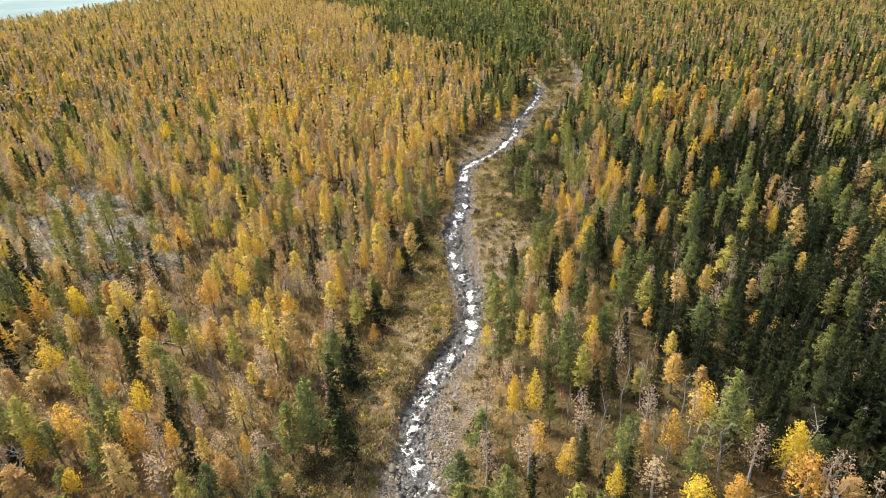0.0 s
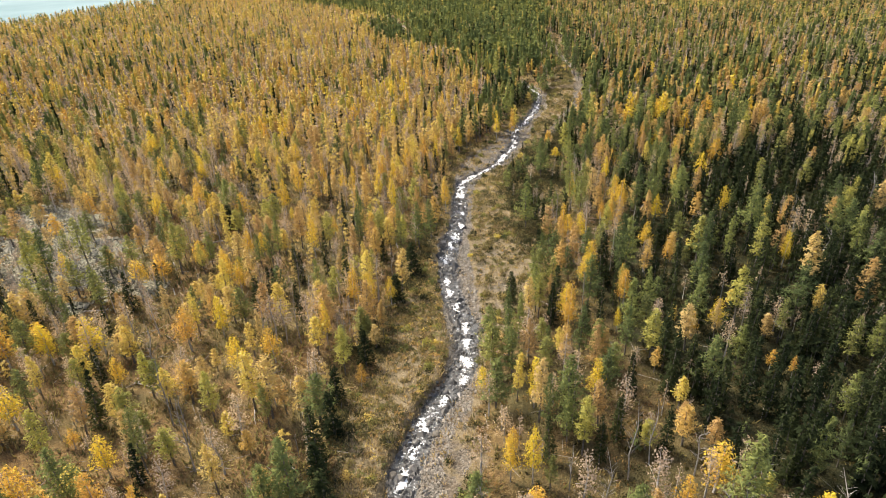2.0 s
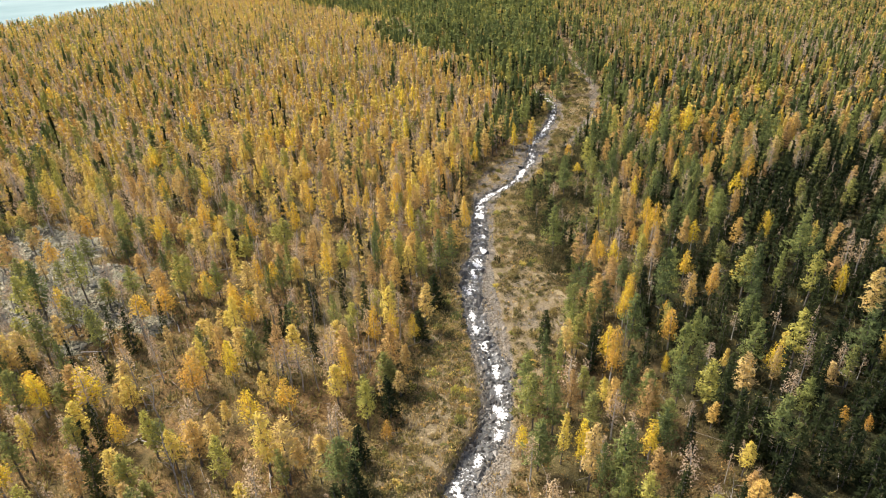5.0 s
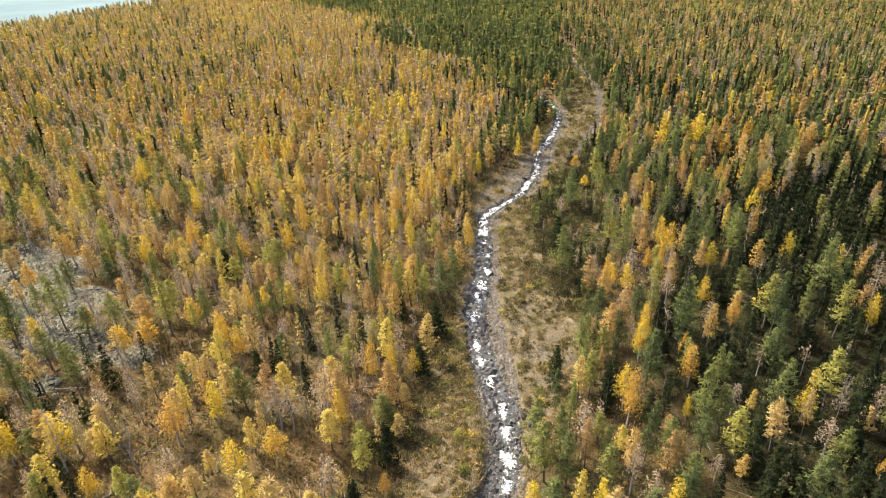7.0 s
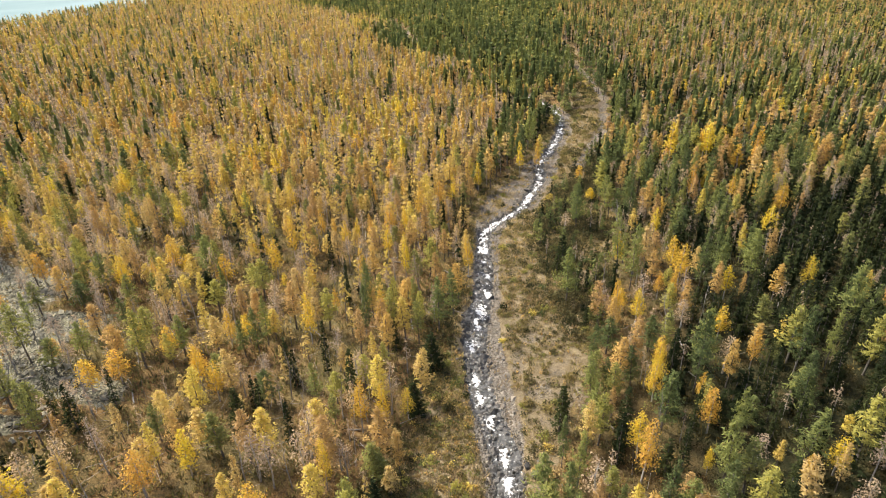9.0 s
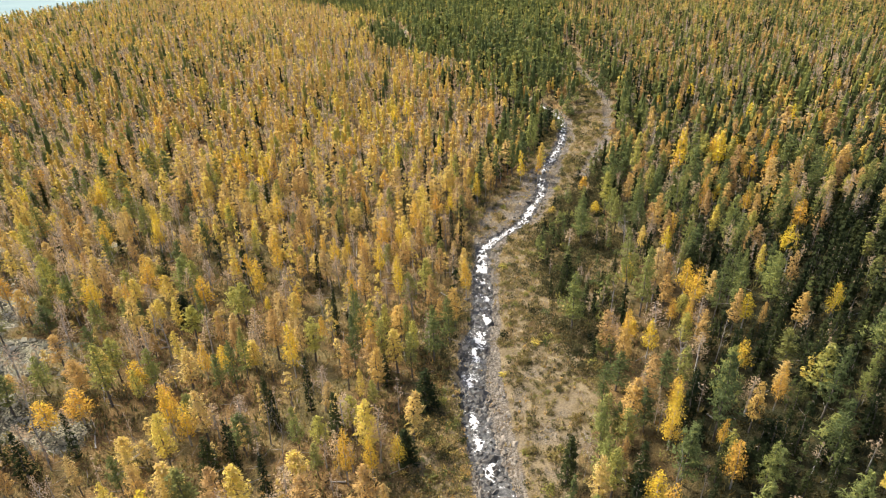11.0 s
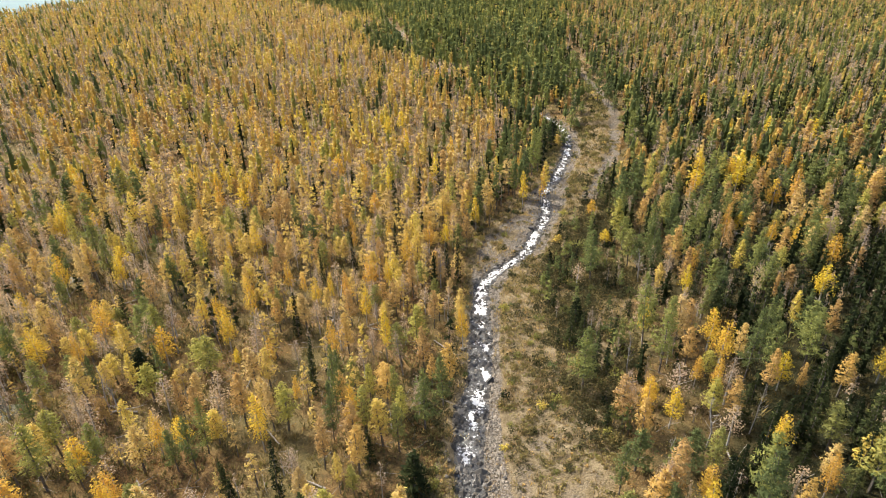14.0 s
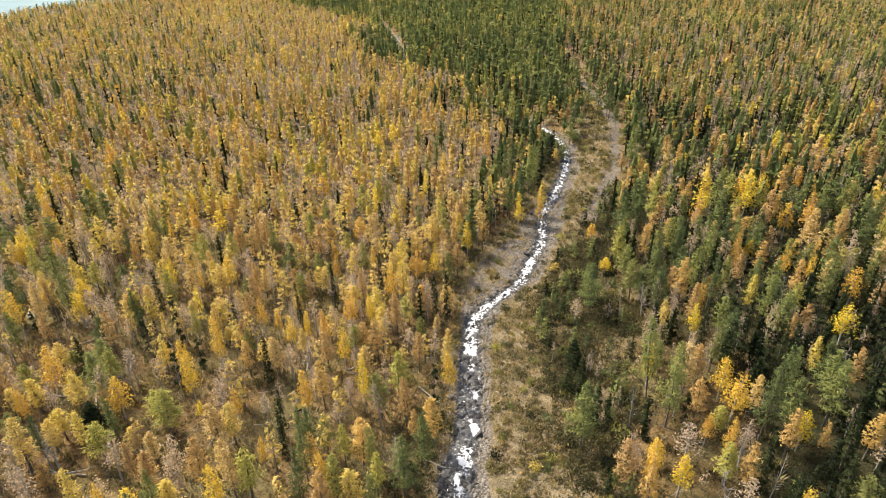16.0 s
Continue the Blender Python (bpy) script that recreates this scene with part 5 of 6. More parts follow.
keep &= clear_of_shown(ax, ay)
ax, ay = ax[keep], ay[keep]
share = stand(ax, ay)
share = np.cumsum(share, 1)
kind_at = np.minimum((rng.random(len(ax))[:, None] * share[:, -1:] > share).sum(1), len(KINDS) - 1)
az = ground_z(ax, ay)
hf = rng.uniform(0.68, 1.2, len(ax)) * (0.92 + 0.22 * value_noise(ax, ay, 30.0))
hf = hf * np.where((ax > stream_x(ay)) | (ay > 290), 1.06, 0.95)
hf = np.minimum(hf, np.where(np.isin(kind_at, (4, 5)), 1.5, 1.3))
hf = np.where(rng.random(len(ax)) < 0.16, hf * 0.62, hf)
hf = hf * np.interp(ay, [170, 230], [1.0, 0.84])
wf = rng.uniform(1.0, 1.45, len(ax)) * (0.62 + 0.38 * hf) * np.interp(ay, [170, 230], [1.0, 1.12])
tall = np.isin(kind_at, (4, 5)) & (ay > 250) & (ax > along([(250, 20), (285, 30), (346, 10), (395, -30), (450, -42), (545, -50), (650, -120), (755, -190)], ay)) & (ax < along([(250, 90), (346, 90), (450, 95), (650, 110)], ay))
hf, wf = np.where(tall, hf * 1.2, hf), np.where(tall, wf * 1.25, wf)
tone_at = np.clip(0.65 * rng.random(len(ax)) + 0.5 * value_noise(ax, ay, 26.0), 0, 1)
for k, species in enumerate(KINDS):
    mine = np.where(kind_at == k)[0]
    mine = mine[np.argsort(ay[mine] + 0.15 * np.abs(ax[mine]))]
    single = mine[:max(0, 290 - sum(1 for o in STANDING if o[0] == species))]
    for order, i in enumerate(single):
        plant(species, float(ax[i]), float(ay[i]), float(hf[i]), float(wf[i]), float(az[i]))
    rest = mine[len(single):]
    rows = np.stack([ax[rest], ay[rest], az[rest], hf[rest], wf[rest], tone_at[rest]], -1)
    label = "mass of " + SPECIES[species][2].replace(" on the forest floor", "").replace(" tree", "") + " trees further off"
    far = rows[:, 1]
    core = species != "faded_birch"
    thin = 1.0 if core else 0.85
    massed(species + "_wood", species, rows[far < 200], int(180 * thin), 1.6, 3, 0.1, label, core and (5, 3, 0.45))
    massed(species + "_wood", species, rows[(far >= 200) & (far < 320)], int(80 * thin), 2.0, 3, 0.15, label, core and (4, 3, 0.45))
    massed(species + "_wood", species, rows[(far >= 320) & (far < 480)], int(36 * thin), 2.6, 3, 0.2, label, core and (4, 2, 0.4))
    massed(species + "_wood", species, rows[far >= 480], int(18 * thin), 3.4, 0, 0.3, label, core and (3, 2, 0.35))


# a second, thinner storey between the trees: faded birches and poles, on the far bank small spruces
r = np.random.default_rng(71)
x, y = r.uniform(-170, 170, 9000), r.uniform(40, 215, 9000)
g, m, _, _ = corridor(x, y)
ok = (np.abs(x + 0.02 * y) < 26 + y * 0.67) & (m < 0.3) & (r.random(len(x)) > scree_amount(x, y)) & (r.random(len(x)) < 0.62) & clear_of_shown(x, y)
x, y = x[ok], y[ok]
rows = np.stack([x, y, ground_z(x, y), r.uniform(0.4, 0.85, len(x)), r.uniform(0.5, 0.95, len(x)), np.clip(0.5 * r.random(len(x)) + 0.5 * value_noise(x, y, 20.0), 0, 1)], -1)
across = x > stream_x(y)
pick = r.random(len(x))
belt = ~across & (y > 118) & (x > np.interp(y, [125, 200], [-38, -75]))
rows[:, 3] = np.where(belt, rows[:, 3] * 1.35, rows[:, 3])
rows[:, 4] = np.where(belt, rows[:, 4] * 1.3, rows[:, 4])
pick = np.where(belt & (pick < 0.42), 0.62 + 0.15 * pick, pick)
light_bank = across & (x < np.interp(y, [45, 57, 74, 91, 105, 117, 135, 152], [46, 39, 34, 30, 29, 36, 45, 52]))
pick = np.where(light_bank & (pick < 0.36), 0.52 + pick * 0.7, pick)
dx, dy = r.uniform(28, 100, 2600), r.uniform(42, 165, 2600)
ok = (dx > np.interp(dy, [45, 57, 74, 91, 105, 117, 135, 152], [46, 39, 34, 30, 29, 36, 45, 52]) + 1) & (dx < 26 + dy * 0.67) & clear_of_shown(dx, dy) & (r.random(2600) < 0.32)
dx, dy = dx[ok], dy[ok]
deep = np.stack([dx, dy, ground_z(dx, dy), r.uniform(0.35, 0.9, len(dx)), r.uniform(0.7, 1.1, len(dx)), 0.6 * r.random(len(dx))], -1)
massed("faded_birch_thicket", "faded_birch", rows[~across & (pick < 0.6)], 110, 1.5, 3, 0.0, "thicket of slim faded tan birch saplings")
massed("larch_thicket", "golden_larch", rows[~across & (pick >= 0.6) & (pick < 0.78)], 120, 1.7, 3, 0.1, "thicket of slim young golden larches")
massed("pole_thicket", "bare_tree", rows[~across & (pick >= 0.78) & (pick < 0.95)], 0, 1.0, 3, 0.0, "thin bare grey poles between the trees")
massed("spruce_thicket", "spruce", np.concatenate([rows[across & (pick < 0.5)], deep, rows[~across & (pick >= 0.95)]]), 90, 2.3, 3, 0.1, "thicket of narrow dark young spruces")
massed("faded_birch_thicket", "faded_birch", rows[across & (pick >= 0.5) & (pick < 0.8)], 100, 1.7, 3, 0.0, "thicket of slim faded tan birch saplings")
massed("green_thicket", "green_larch", rows[across & (pick >= 0.8)] * (1, 1, 1, 0.8, 0.7, 1), 100, 2.3, 3, 0.1, "thicket of young green conifers")


# young trees among the tall shrubs
x, y = r.uniform(14, 48, 380), r.uniform(120, 226, 380)
ok = (x > along(THICKET_L, y) + 1) & (x < along(WOOD_R, y)) & clear_of_shown(x, y)
x, y = x[ok], y[ok]
rows = np.stack([x, y, ground_z(x, y), r.uniform(0.28, 0.62, len(x)), r.uniform(0.45, 0.8, len(x)), r.random(len(x))], -1)
pick = r.random(len(x))
massed("young_spruces", "spruce", rows[pick < 0.35], 160, 1.7, 3, 0.1, "small dark spruces among the tall shrubs")
massed("young_conifers", "green_larch", rows[(pick >= 0.35) & (pick < 0.75)], 200, 1.8, 3, 0.1, "small green conifers among the tall shrubs")
massed("young_birches", "faded_birch", rows[pick >= 0.75], 150, 1.5, 3, 0.0, "small faded birches among the tall shrubs")


# ---- brush, grass and stones ----
def scattered(n, x0, x1, y0, y1, seed):
    r = np.random.default_rng(seed)
    return r.uniform(x0, x1, n), r.uniform(y0, y1, n), r


def tuft_field(name, x, y, r, blades, height, width, spread_out, leaf, label, category):
    """Low clumps of upright blades or twigs on the ground, joined."""
    n = len(x)
    z = ground_z(x, y)
    scale = r.uniform(0.6, 1.4, (n, 1))
    an = r.uniform(0, 2 * math.pi, (n, blades))
    off = spread_out * scale * np.sqrt(r.random((n, blades)))
    lean = r.uniform(0.1, 0.9, (n, blades))
    cx, cy = x[:, None] + np.cos(an) * off, y[:, None] + np.sin(an) * off
    h = height * scale * r.uniform(0.5, 1.2, (n, blades))
    w = width * scale * r.uniform(0.6, 1.3, (n, blades))
    side = r.uniform(0, 2 * math.pi, (n, blades))
    p = np.stack([cx - np.cos(side) * w, cy - np.sin(side) * w, np.broadcast_to(z[:, None] - 0.05, cx.shape)], -1)
    q = np.stack([cx + np.cos(side) * w, cy + np.sin(side) * w, np.broadcast_to(z[:, None] + 0.05, cx.shape)], -1)
    t = np.stack([cx + np.cos(an) * lean * h * 0.8, cy + np.sin(an) * lean * h * 0.8, z[:, None] + h], -1)
    verts = np.stack([p, q, t], 2).reshape(-1, 3)
    tone = np.repeat((np.clip(0.5 * r.random((n, 1)) + 0.5 * value_noise(x, y, 8.0)[:, None], 0, 1) + r.normal(0, 0.12, (n, blades))).ravel(), 3)
    tagged(new(name, tri_mesh(name, verts, np.arange(len(verts)).reshape(-1, 3), [LEAF_MANY[leaf]], tone=tone)), label, category, kind="stuff")


def in_view(x, y):
    return np.abs(x + 0.02 * y) < 24 + y * 0.67


x, y, r = scattered(28000, -150, 150, 42, 200, 21)
g, m, _, _ = corridor(x, y)
ok = in_view(x, y) & (m < 0.5) & (r.random(len(x)) > scree_amount(x, y) * 0.9)
east = ok & (x > stream_x(y)) & (r.random(len(x)) < 0.7)
west = ok & ~east
tuft_field("undergrowth", x[west], y[west], r, 5, 0.85, 0.13, 0.8, "brush", "low brown and olive brush covering the forest floor", "undergrowth")
EAST = (x[east], y[east])
x, y, r = scattered(9000, -240, 240, 200, 330, 22)
g, m, _, _ = corridor(x, y)
ok = in_view(x, y) & (m < 0.5)
tuft_field("undergrowth", x[ok], y[ok], r, 4, 0.7, 0.3, 1.0, "brush", "low brown and olive brush covering the forest floor", "undergrowth")
x, y, r = scattered(60000, -25, 80, 42, 430, 23)
g, m, _, _ = corridor(x, y)
ok = (m > 0.4) & (r.random(len(x)) < np.maximum(1 - 1.3 * g, 0.30 * (value_noise(x, y, 4.0) > 0.5)) * np.interp(y, [40, 200, 300], [1, 0.7, 0.4]) * np.where(x > stream_x(y), np.interp(y, [82, 95, 124, 138], [1, 0.45, 0.45, 1]), 1))
tuft_field("dry_grass", x[ok], y[ok], r, 8, 0.55, 0.10, 0.5, "grass", "dry straw-coloured grass tussocks beside the stream", "grass")


def bush_field(name, x, y, r, leaves, size, leaf_size, leaf, label, category):
    """Many small rounded bushes, joined."""
    n = len(x)
    z = ground_z(x, y)
    scale = size * r.uniform(0.5, 1.5, (n, 1, 1))
    c = r.normal(size=(n, leaves, 3))
    c /= np.linalg.norm(c, axis=2)[..., None]
    c = c * (r.random((n, leaves, 1)) ** 0.4) * scale * (1, 1, 0.8)
    c[..., 2] = np.abs(c[..., 2]) + 0.1
    c += np.stack([x, y, z], -1)[:, None]
    verts = leaf_tris(r, c.reshape(-1, 3), leaf_size, 0.7)
    tone = np.repeat((np.clip(0.65 * r.random((n, 1)) + 0.35 * value_noise(x, y, 6.0)[:, None], 0, 1) + r.normal(0, 0.12, (n, leaves))).ravel(), 3)
    tagged(new(name, tri_mesh(name, verts, np.arange(len(verts)).reshape(-1, 3), [LEAF_MANY[leaf]], tone=tone)), label, category, kind="stuff")


x, y, r = scattered(95000, -18, 78, 44, 400, 24)
g, m, _, _ = corridor(x, y)
ok = (m > 0.35) & (r.random(len(x)) < (1 - g * 1.6)) & (r.random(len(x)) < np.interp(y, [44, 150, 215, 300], [1, 0.9, 0.8, 0.6])) 
# bushes gather in clumps, closer together towards the tall shrubs
inward = smoothstep(0.15, 1.0, (x - along(GRAVEL_R, y)) / np.maximum(along(THICKET_L, y) - along(GRAVEL_R, y), 2.0))
clump = 0.6 * value_noise(x, y, 5.5) + 0.4 * value_noise(x + 31, y, 2.2)
ok &= r.random(len(x)) < 0.16 + 0.84 * smoothstep(0.42, 0.57, clump + 0.13 * np.where(x > stream_x(y), inward, 0.5))
ok |= (y > 150) & (y < 262) & (g > 0.6) & (np.abs(x - stream_x(y)) > stream_half(y) + 0.5) & (value_noise(x, y, 3.5) > 0.6) & (r.random(len(x)) < 0.2)
ok &= x < along(WOOD_R, y) + 1
pick = r.random(len(x))
yellow = np.where(x < stream_x(y), 0.24, 0.05)
near = y < 215
tint = 0.55 * r.random(len(x)) + 0.45 * value_noise(x, y + 57, 4.0) + 0.2 * (inward - 0.5)
brown, dark = ok & near & (pick > yellow) & (tint < 0.55), ok & near & (pick > yellow) & (tint >= 0.55)
bush_field("low_bushes", x[brown], y[brown], r, 16, 0.5, 0.25, "brush", "low olive and brown bushes in the dry meadow", "bushes")
bush_field("low_bushes", x[dark], y[dark], r, 20, 0.6, 0.25, "thicket", "low dark green bushes in the dry meadow", "bushes")
bush_field("low_bushes", x[ok & near & (pick <= yellow)], y[ok & near & (pick <= yellow)], r, 13, 0.38, 0.24, "orange", "low yellow autumn bushes in the dry meadow", "bushes")
bush_field("low_bushes", x[ok & ~near & (tint < 0.62)], y[ok & ~near & (tint < 0.62)], r, 11, 0.75, 0.45, "brush", "low olive and brown bushes in the dry meadow", "bushes")
bush_field("low_bushes", x[ok & ~near & (tint >= 0.62)], y[ok & ~near & (tint >= 0.62)], r, 12, 0.85, 0.45, "thicket", "low dark green bushes in the dry meadow", "bushes")

# dwarf shrubs on the far bank, coloured darker past the lit strip for shade
x, y = EAST
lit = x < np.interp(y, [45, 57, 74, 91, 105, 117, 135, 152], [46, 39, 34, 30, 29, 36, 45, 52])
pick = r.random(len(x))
bush_field("dwarf_shrubs", x[(~lit) | (pick < 0.3)], y[(~lit) | (pick < 0.3)], r, 15, 0.75, 0.27, "shaded_heath", "low dark green dwarf shrubs, tinted darker for shade, covering the forest floor", "undergrowth")
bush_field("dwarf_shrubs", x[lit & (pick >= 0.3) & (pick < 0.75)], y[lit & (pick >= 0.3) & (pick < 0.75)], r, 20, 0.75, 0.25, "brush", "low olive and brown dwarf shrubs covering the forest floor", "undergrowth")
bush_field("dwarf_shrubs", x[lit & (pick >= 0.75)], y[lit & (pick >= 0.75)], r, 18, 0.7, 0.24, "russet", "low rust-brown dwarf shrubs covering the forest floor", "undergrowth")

# dark shrubs along the edge of the near wood
x, y, r = scattered(2600, -22, 3, 48, 140, 26)
edge = x - along(WOOD_L, y)
ok = (edge > -5) & (edge < 1.2) & (r.random(len(x)) < 0.9 * smoothstep(0.25, 0.5, value_noise(x, y, 7.0)))
bush_field("shrub_edge", x[ok], y[ok], r, 40, 0.85, 0.28, "thicket", "dark green shrubs along the edge of the wood", "shrubs")

# mixed shrubs between the near wood and the stream
x, y, r = scattered(5200, -22, 8, 44, 200, 27)
edge = x - along(WOOD_L, y)
ok = (edge > -3.5) & (x < along(GRAVEL_L, y) - 0.4) & (r.random(len(x)) < 0.8 * smoothstep(0.34, 0.6, value_noise(x + 13, y, 5.0)))
pick = r.random(len(x))
bush_field("shrub_edge", x[ok & (pick < 0.32)], y[ok & (pick < 0.32)], r, 30, 0.7, 0.24, "brush", "olive and brown shrubs between the wood and the stream", "shrubs")
bush_field("shrub_edge", x[ok & (pick >= 0.32) & (pick < 0.7)], y[ok & (pick >= 0.32) & (pick < 0.7)], r, 26, 0.6, 0.22, "grass", "straw-coloured shrubs between the wood and the stream", "shrubs")
bush_field("shrub_edge", x[ok & (pick >= 0.7) & (pick < 0.86)], y[ok & (pick >= 0.7) & (pick < 0.86)], r, 26, 0.6, 0.22, "gold", "low yellow shrubs between the wood and the stream", "shrubs")
bush_field("shrub_edge", x[ok & (pick >= 0.86)], y[ok & (pick >= 0.86)], r, 30, 0.75, 0.24, "green", "green leafy shrubs between the wood and the stream", "shrubs")

# small bushes under the trees of the near wood
x, y, r = scattered(19000, -125, 0, 42, 195, 28)
ok = in_view(x, y) & (x < along(WOOD_L, y)) & (r.random(len(x)) > scree_amount(x, y) * 0.8) & (r.random(len(x)) < 0.15 + 0.6 * smoothstep(0.4, 0.65, value_noise(x, y, 6.0)))
pick = r.random(len(x))
bush_field("undergrowth", x[ok & (pick < 0.45)], y[ok & (pick < 0.45)], r, 16, 0.6, 0.24, "brush", "low olive and brown bushes under the trees", "undergrowth")
bush_field("undergrowth", x[ok & (pick >= 0.45) & (pick < 0.7)], y[ok & (pick >= 0.45) & (pick < 0.7)], r, 14, 0.55, 0.21, "russet", "low rust-coloured bushes under the trees", "undergrowth")
bush_field("undergrowth", x[ok & (pick >= 0.7)], y[ok & (pick >= 0.7)], r, 16, 0.6, 0.22, "thicket", "low dark green bushes under the trees", "undergrowth")

# tall shrubs between the meadow and the far wood
x, y, r = scattered(16000, 18, 60, 116, 230, 25)
g, m, _, _ = corridor(x, y)
ok = (x > along(THICKET_L, y)) & (x < along(WOOD_R, y) + 2) & (g < 0.3) & (r.random(len(x)) < 0.36 * smoothstep(0.36, 0.6, value_noise(x, y, 6.0) + 0.12 * smoothstep(6, 0, x - along(THICKET_L, y) - 6)))
bush_field("shrub_thicket", x[ok], y[ok], r, 64, 1.35, 0.30, "thicket", "dense dark olive alder shrubs between meadow and wood", "shrubs")


def pebble_field(name, x, y, z, size, r, mat, label, category):
    """Irregular eight-sided stones, half sunk, joined."""
    n = len(x)
    base = np.array([(1, 0, 0), (0, 1, 0), (-1, 0, 0), (0, -1, 0), (0, 0, 0.75), (0, 0, -0.5)], float)
    faces = np.array([(0, 1, 4), (1, 2, 4), (2, 3, 4), (3, 0, 4), (1, 0, 5), (2, 1, 5), (3, 2, 5), (0, 3, 5)])
    v = base[None] * r.uniform(0.6, 1.3, (n, 6, 3)) + r.normal(0, 0.12, (n, 6, 3))
    v = v * size[:, None, None]
    an = r.uniform(0, 6.28, n)
    X = v[..., 0] * np.cos(an)[:, None] - v[..., 1] * np.sin(an)[:, None] + x[:, None]
    Y = v[..., 0] * np.sin(an)[:, None] + v[..., 1] * np.cos(an)[:, None] + y[:, None]
    Z = v[..., 2] + z[:, None]
    tone = np.repeat(r.uniform(0, 0.6, n), 6)
    tagged(new(name, tri_mesh(name, np.stack([X, Y, Z], -1).reshape(-1, 3), (faces[None] + (np.arange(n) * 6)[:, None, None]).reshape(-1, 3), [mat], tone=tone)), label, category, kind="stuff")


r = np.random.default_rng(31)
y = r.uniform(44, 262, 38000)
x = along(GRAVEL_L, y) - 0.5 + r.random(38000) * (along(GRAVEL_R, y) - along(GRAVEL_L, y) + 1.0)
g, m, _, _ = corridor(x, y)
off = np.abs(x - stream_x(y)) - stream_half(y)
ok = (g > 0.6) & (off > -0.3) & (off < 3.2) & (r.random(len(x)) < np.interp(y, [40, 150, 260], [1, 0.8, 0.5]))
pebble_field("cobbles", x[ok], y[ok], ground_z(x[ok], y[ok]) + 0.03, r.gamma(1.6, 0.055, ok.sum()) + 0.05, r, STONE, "grey and tan river cobbles on the gravel bank", "cobbles")
yy = r.uniform(44, 265, 4200)
u = r.uniform(-1.15, 1.15, 4200)
xx = stream_x(yy) + u * (stream_half(yy) + 0.3)
pebble_field("wet_stones", xx, yy, WATER_Z(yy) - 0.04 + 0.1 * np.abs(u), r.gamma(2.4, 0.09, 4200) + 0.12, r, WET_STONE, "dark wet stones in the stream bed", "stones")
x, y, r = scattered(7000, -125, -50, 92, 175, 33)
ok = (r.random(len(x)) < scree_amount(x, y)) & (r.random(len(x)) < 0.8)
pebble_field("scree_stones", x[ok], y[ok], ground_z(x[ok], y[ok]) + 0.05, r.gamma(2.2, 0.11, ok.sum()) + 0.15, r, LICHEN_STONE, "pale lichen-covered stones in a forest clearing", "stones")


def boulder_mesh(seed):
    bm = bmesh.new()
    bmesh.ops.create_icosphere(bm, subdivisions=2, radius=1.0)
    r = np.random.default_rng(seed)
    shift = Vector(r.uniform(-9, 9, 3))
    cuts = [(Vector(r.normal(size=3)).normalized(), r.uniform(0.55, 0.85)) for _ in range(5)]
    for v in bm.verts:
        p = v.co * (1 + 0.22 * noise.noise(v.co * 1.3 + shift))
        for n, d in cuts:
            over = p.dot(n) - d
            if over > 0:
                p = p - n * over * 0.85
        v.co = Vector((p.x * 1.15, p.y * 0.9, p.z * 0.7))
    me = bpy.data.meshes.new("boulder")
    bm.to_mesh(me)
    bm.free()
    me.materials.append(STONE if seed % 3 else WET_STONE)
    return me


BOULDERS = [boulder_mesh(k) for k in range(6)]
r = np.random.default_rng(41)
for k in range(230):
    y = float(r.uniform(46, 240))
    x = float(stream_x(y) + r.choice([-1, 1]) * (stream_half(y) + r.normal(0.0, 0.9)))
    size = float(r.uniform(0.2, 0.42) + (r.random() < 0.1) * 0.3)
    rock = new("boulder", BOULDERS[k % 6])
    rock.matrix_basis = Matrix.Translation((x, y, max(float(ground_z(x, y)), float(WATER_Z(y)) - 0.1) + size * 0.15)) @ Euler((r.normal(0, 0.2), r.normal(0, 0.2), r.uniform(0, 6.28))).to_matrix().to_4x4() @ Matrix.Diagonal((size, size, size, 1))
    tagged(rock, "rounded grey boulder at the edge of the stream" if k % 6 % 3 else "dark wet boulder in the stream", "boulder", "boulders along the stream")


# ---- shrubs ----
def shrub_mesh(seed, leaf, n=150):
    r = np.random.default_rng(seed)
    c = r.normal(size=(n, 3))
    c /= np.linalg.norm(c, axis=1)[:, None]
    lump = 1 + 0.3 * np.sin(c[:, 0] * 5 + seed) * np.cos(c[:, 1] * 4 + seed * 2)
    c = c * (lump * r.random(n) ** 0.35)[:, None] * (1.0, 1.0, 0.75)
    c[:, 2] = np.abs(c[:, 2] + 0.25)
    lv = leaf_tris(r, c, 0.27)
    stems = join([cone((0, 0, -0.1), (r.normal(0, 0.5), r.normal(0, 0.5), r.uniform(0.6, 1.0)), 0.035, 0.01, 3) for _ in range(5)])
    me = tri_mesh("shrub", np.concatenate([lv, stems[0]]), np.concatenate([np.arange(len(lv)).reshape(-1, 3), stems[1] + len(lv)]), [LEAF_ONE[leaf], BARK],
                  np.concatenate([np.zeros(n, int), np.ones(len(stems[1]), int)]), tone=np.concatenate([np.repeat(r.normal(0, 0.1, n), 3), np.zeros(len(stems[0]))]))
    return me


SHRUBS = {k: [shrub_mesh(60 + 7 * i + j, k) for j in range(3)] for i, k in enumerate(("brush", "green", "olive", "gold", "dark"))}
SHRUB_LABEL = {"brush": "low brown and olive shrub", "green": "leafy green shrub", "olive": "yellowing olive shrub", "gold": "yellow autumn shrub", "dark": "dark green dense shrub"}


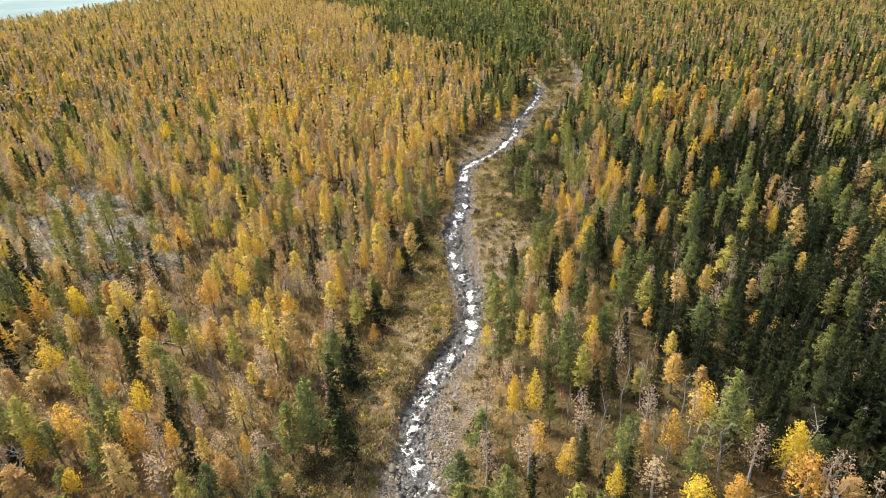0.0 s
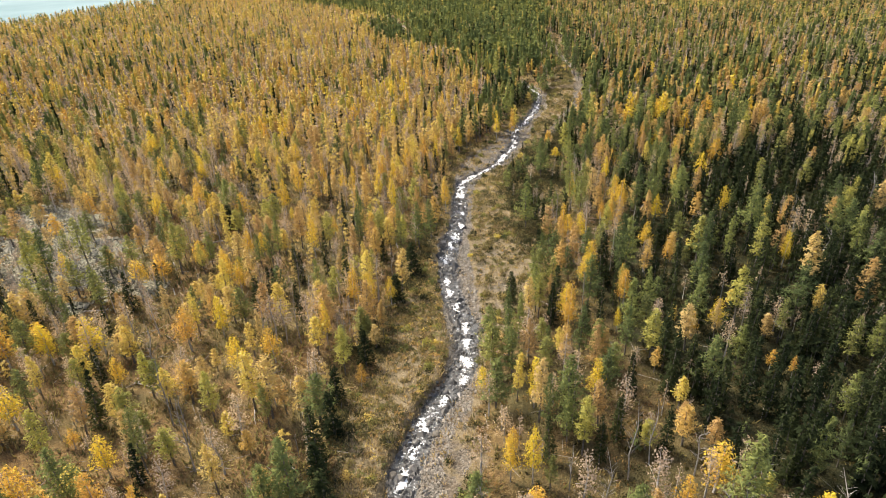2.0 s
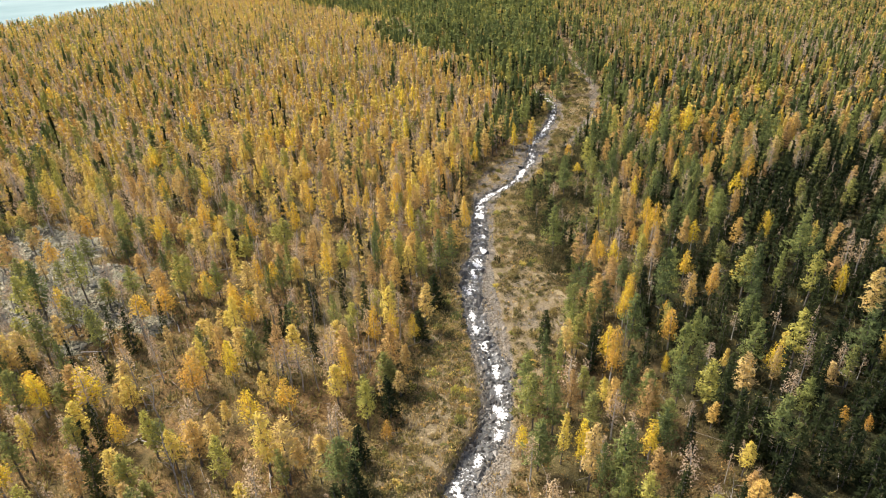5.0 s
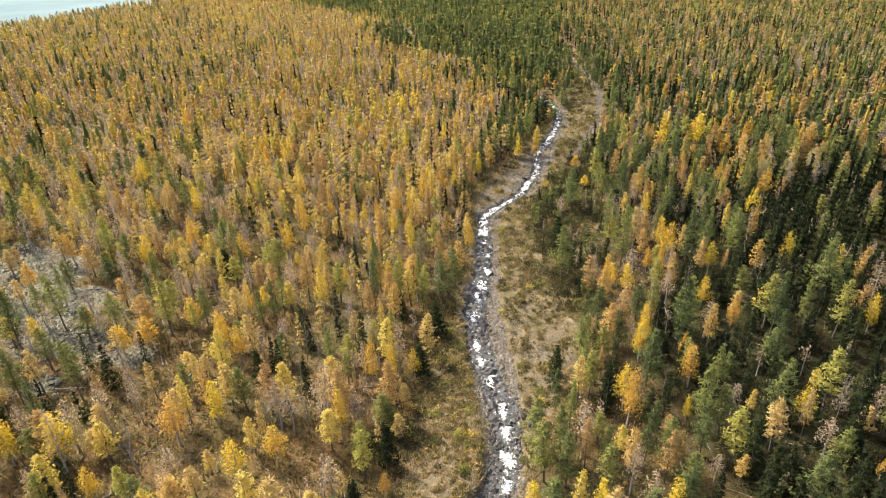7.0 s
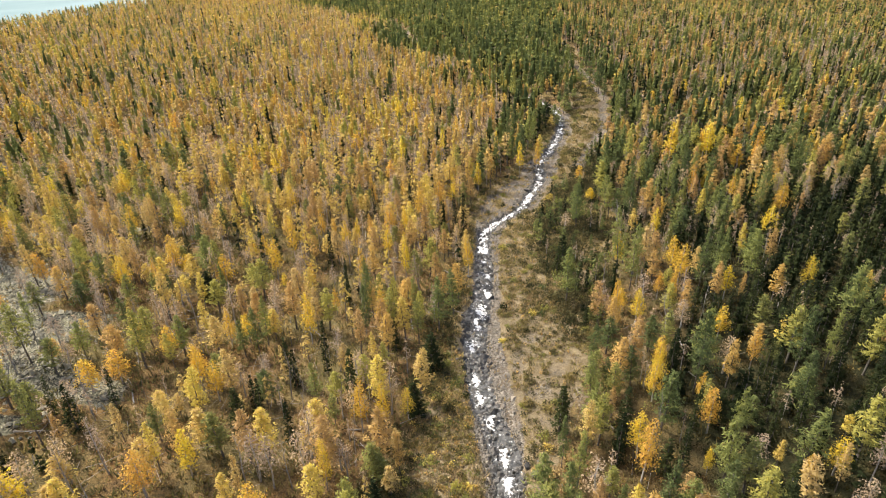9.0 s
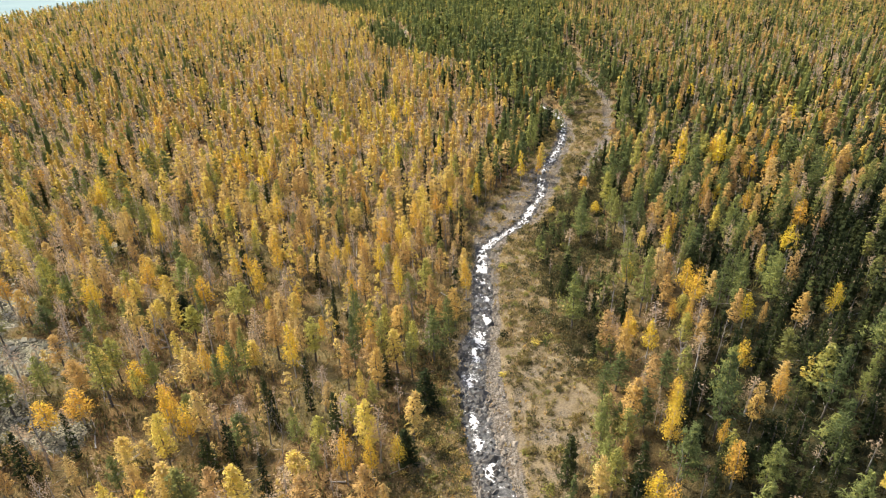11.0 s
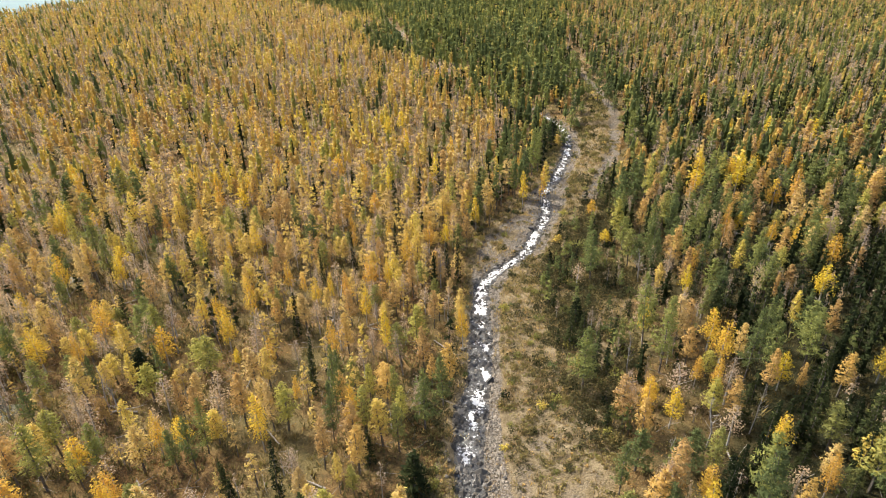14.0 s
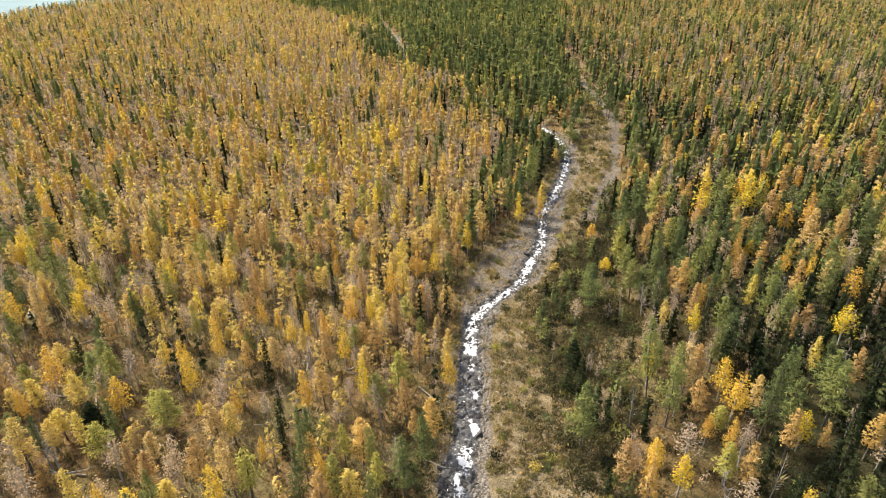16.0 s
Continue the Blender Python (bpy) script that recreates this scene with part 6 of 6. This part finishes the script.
def shrub(leaf, x, y, size):
    ob = new("shrub", SHRUBS[leaf][int(rng.integers(3))])
    ob.matrix_basis = Matrix.Translation((x, y, float(ground_z(x, y)) - 0.05)) @ Euler((0, 0, rng.uniform(0, 6.28))).to_matrix().to_4x4() @ Matrix.Diagonal((size, size, size * rng.uniform(0.8, 1.3), 1))
    tagged(ob, SHRUB_LABEL[leaf] + " in the dry meadow by the stream", "shrub", "shrubs by the stream")


r = np.random.default_rng(51)
count = 0
while count < 290:
    y = float(r.uniform(46, 330))
    x = float(r.uniform(-18, 74))
    g, m, _, _ = corridor(np.array([x]), np.array([y]))
    thick = along(THICKET_L, y) < x < along(WOOD_R, y)
    if m[0] < 0.4 or g[0] > 0.35 or (not thick and y > 215 and r.random() < 0.6):
        continue
    size = float(r.uniform(0.5, 1.1)) * (1.5 if thick else 1.0) * (1.25 if y > 200 else 1.0)
    leaf = str(r.choice(["brush", "green", "olive", "gold", "dark"], p=(0.3, 0.25, 0.2, 0.05, 0.2) if thick else (0.46, 0.10, 0.25, 0.13, 0.06)))
    shrub(leaf, x, y, size)
    count += 1


# ---- thin dead sticks lying about under the near wood ----
def stick_field(name, x, y, r, label):
    n = len(x)
    way, dip = r.uniform(0, 6.28, n), r.normal(0.05, 0.10, n)
    long, thick = r.uniform(1.2, 4.5, n), r.uniform(0.02, 0.055, n)
    d = np.stack([np.cos(way) * np.cos(dip), np.sin(way) * np.cos(dip), np.sin(dip)], -1)
    p = np.stack([x, y, ground_z(x, y) + 0.22], -1)
    u = unit(np.cross(d, (0, 0, 1.0)))
    v = np.cross(u, d)
    ring = [u, -0.5 * u + 0.87 * v, -0.5 * u - 0.87 * v]
    a = np.stack([p + k * thick[:, None] for k in ring], 1)
    b = np.stack([p + d * long[:, None] + k * thick[:, None] * 0.35 for k in ring], 1)
    verts = np.concatenate([a, b], 1).reshape(-1, 3)
    faces = np.array([(0, 1, 4), (0, 4, 3), (1, 2, 5), (1, 5, 4), (2, 0, 3), (2, 3, 5)])
    tagged(new(name, tri_mesh(name, verts, (faces[None] + (np.arange(n) * 6)[:, None, None]).reshape(-1, 3), [DEAD_WOOD])), label, "deadwood", kind="stuff")


x, y, r = scattered(4200, -120, 85, 44, 200, 58)
g, m, _, _ = corridor(x, y)
ok = in_view(x, y) & (m < 0.3) & (r.random(len(x)) < np.where(x < stream_x(y), 0.7, 0.2))
stick_field("dead_sticks", x[ok], y[ok], r, "thin grey dead sticks lying on the forest floor")


# ---- fallen trunks ----
def log_mesh(seed):
    r = np.random.default_rng(seed)
    v, f = trunk_wood(r, 5.5, 0.13, 7, 0.12, 5, 0.7, 0.4, 0.6)
    return tri_mesh("fallen_log", v, f, [DEAD_WOOD])


LOGS = [log_mesh(k) for k in range(4)]
r = np.random.default_rng(61)
count = 0
while count < 70:
    y = float(r.uniform(55, 190))
    x = float(r.uniform(-90, 70))
    g, m, _, _ = corridor(np.array([x]), np.array([y]))
    if m[0] > 0.3 or not in_view(x, y) or (x > 0 and r.random() < 0.8):
        continue
    ob = new("fallen_log", LOGS[count % 4])
    ob.matrix_basis = Matrix.Translation((x, y, float(ground_z(x, y)) + 0.2)) @ Euler((radians(r.uniform(84, 91)), 0, r.uniform(0, 6.28))).to_matrix().to_4x4() @ Matrix.Diagonal((1, 1, r.uniform(0.6, 1.1), 1))
    tagged(ob, "grey fallen dead trunk lying on the forest floor", "fallen log", "fallen trunks")
    count += 1
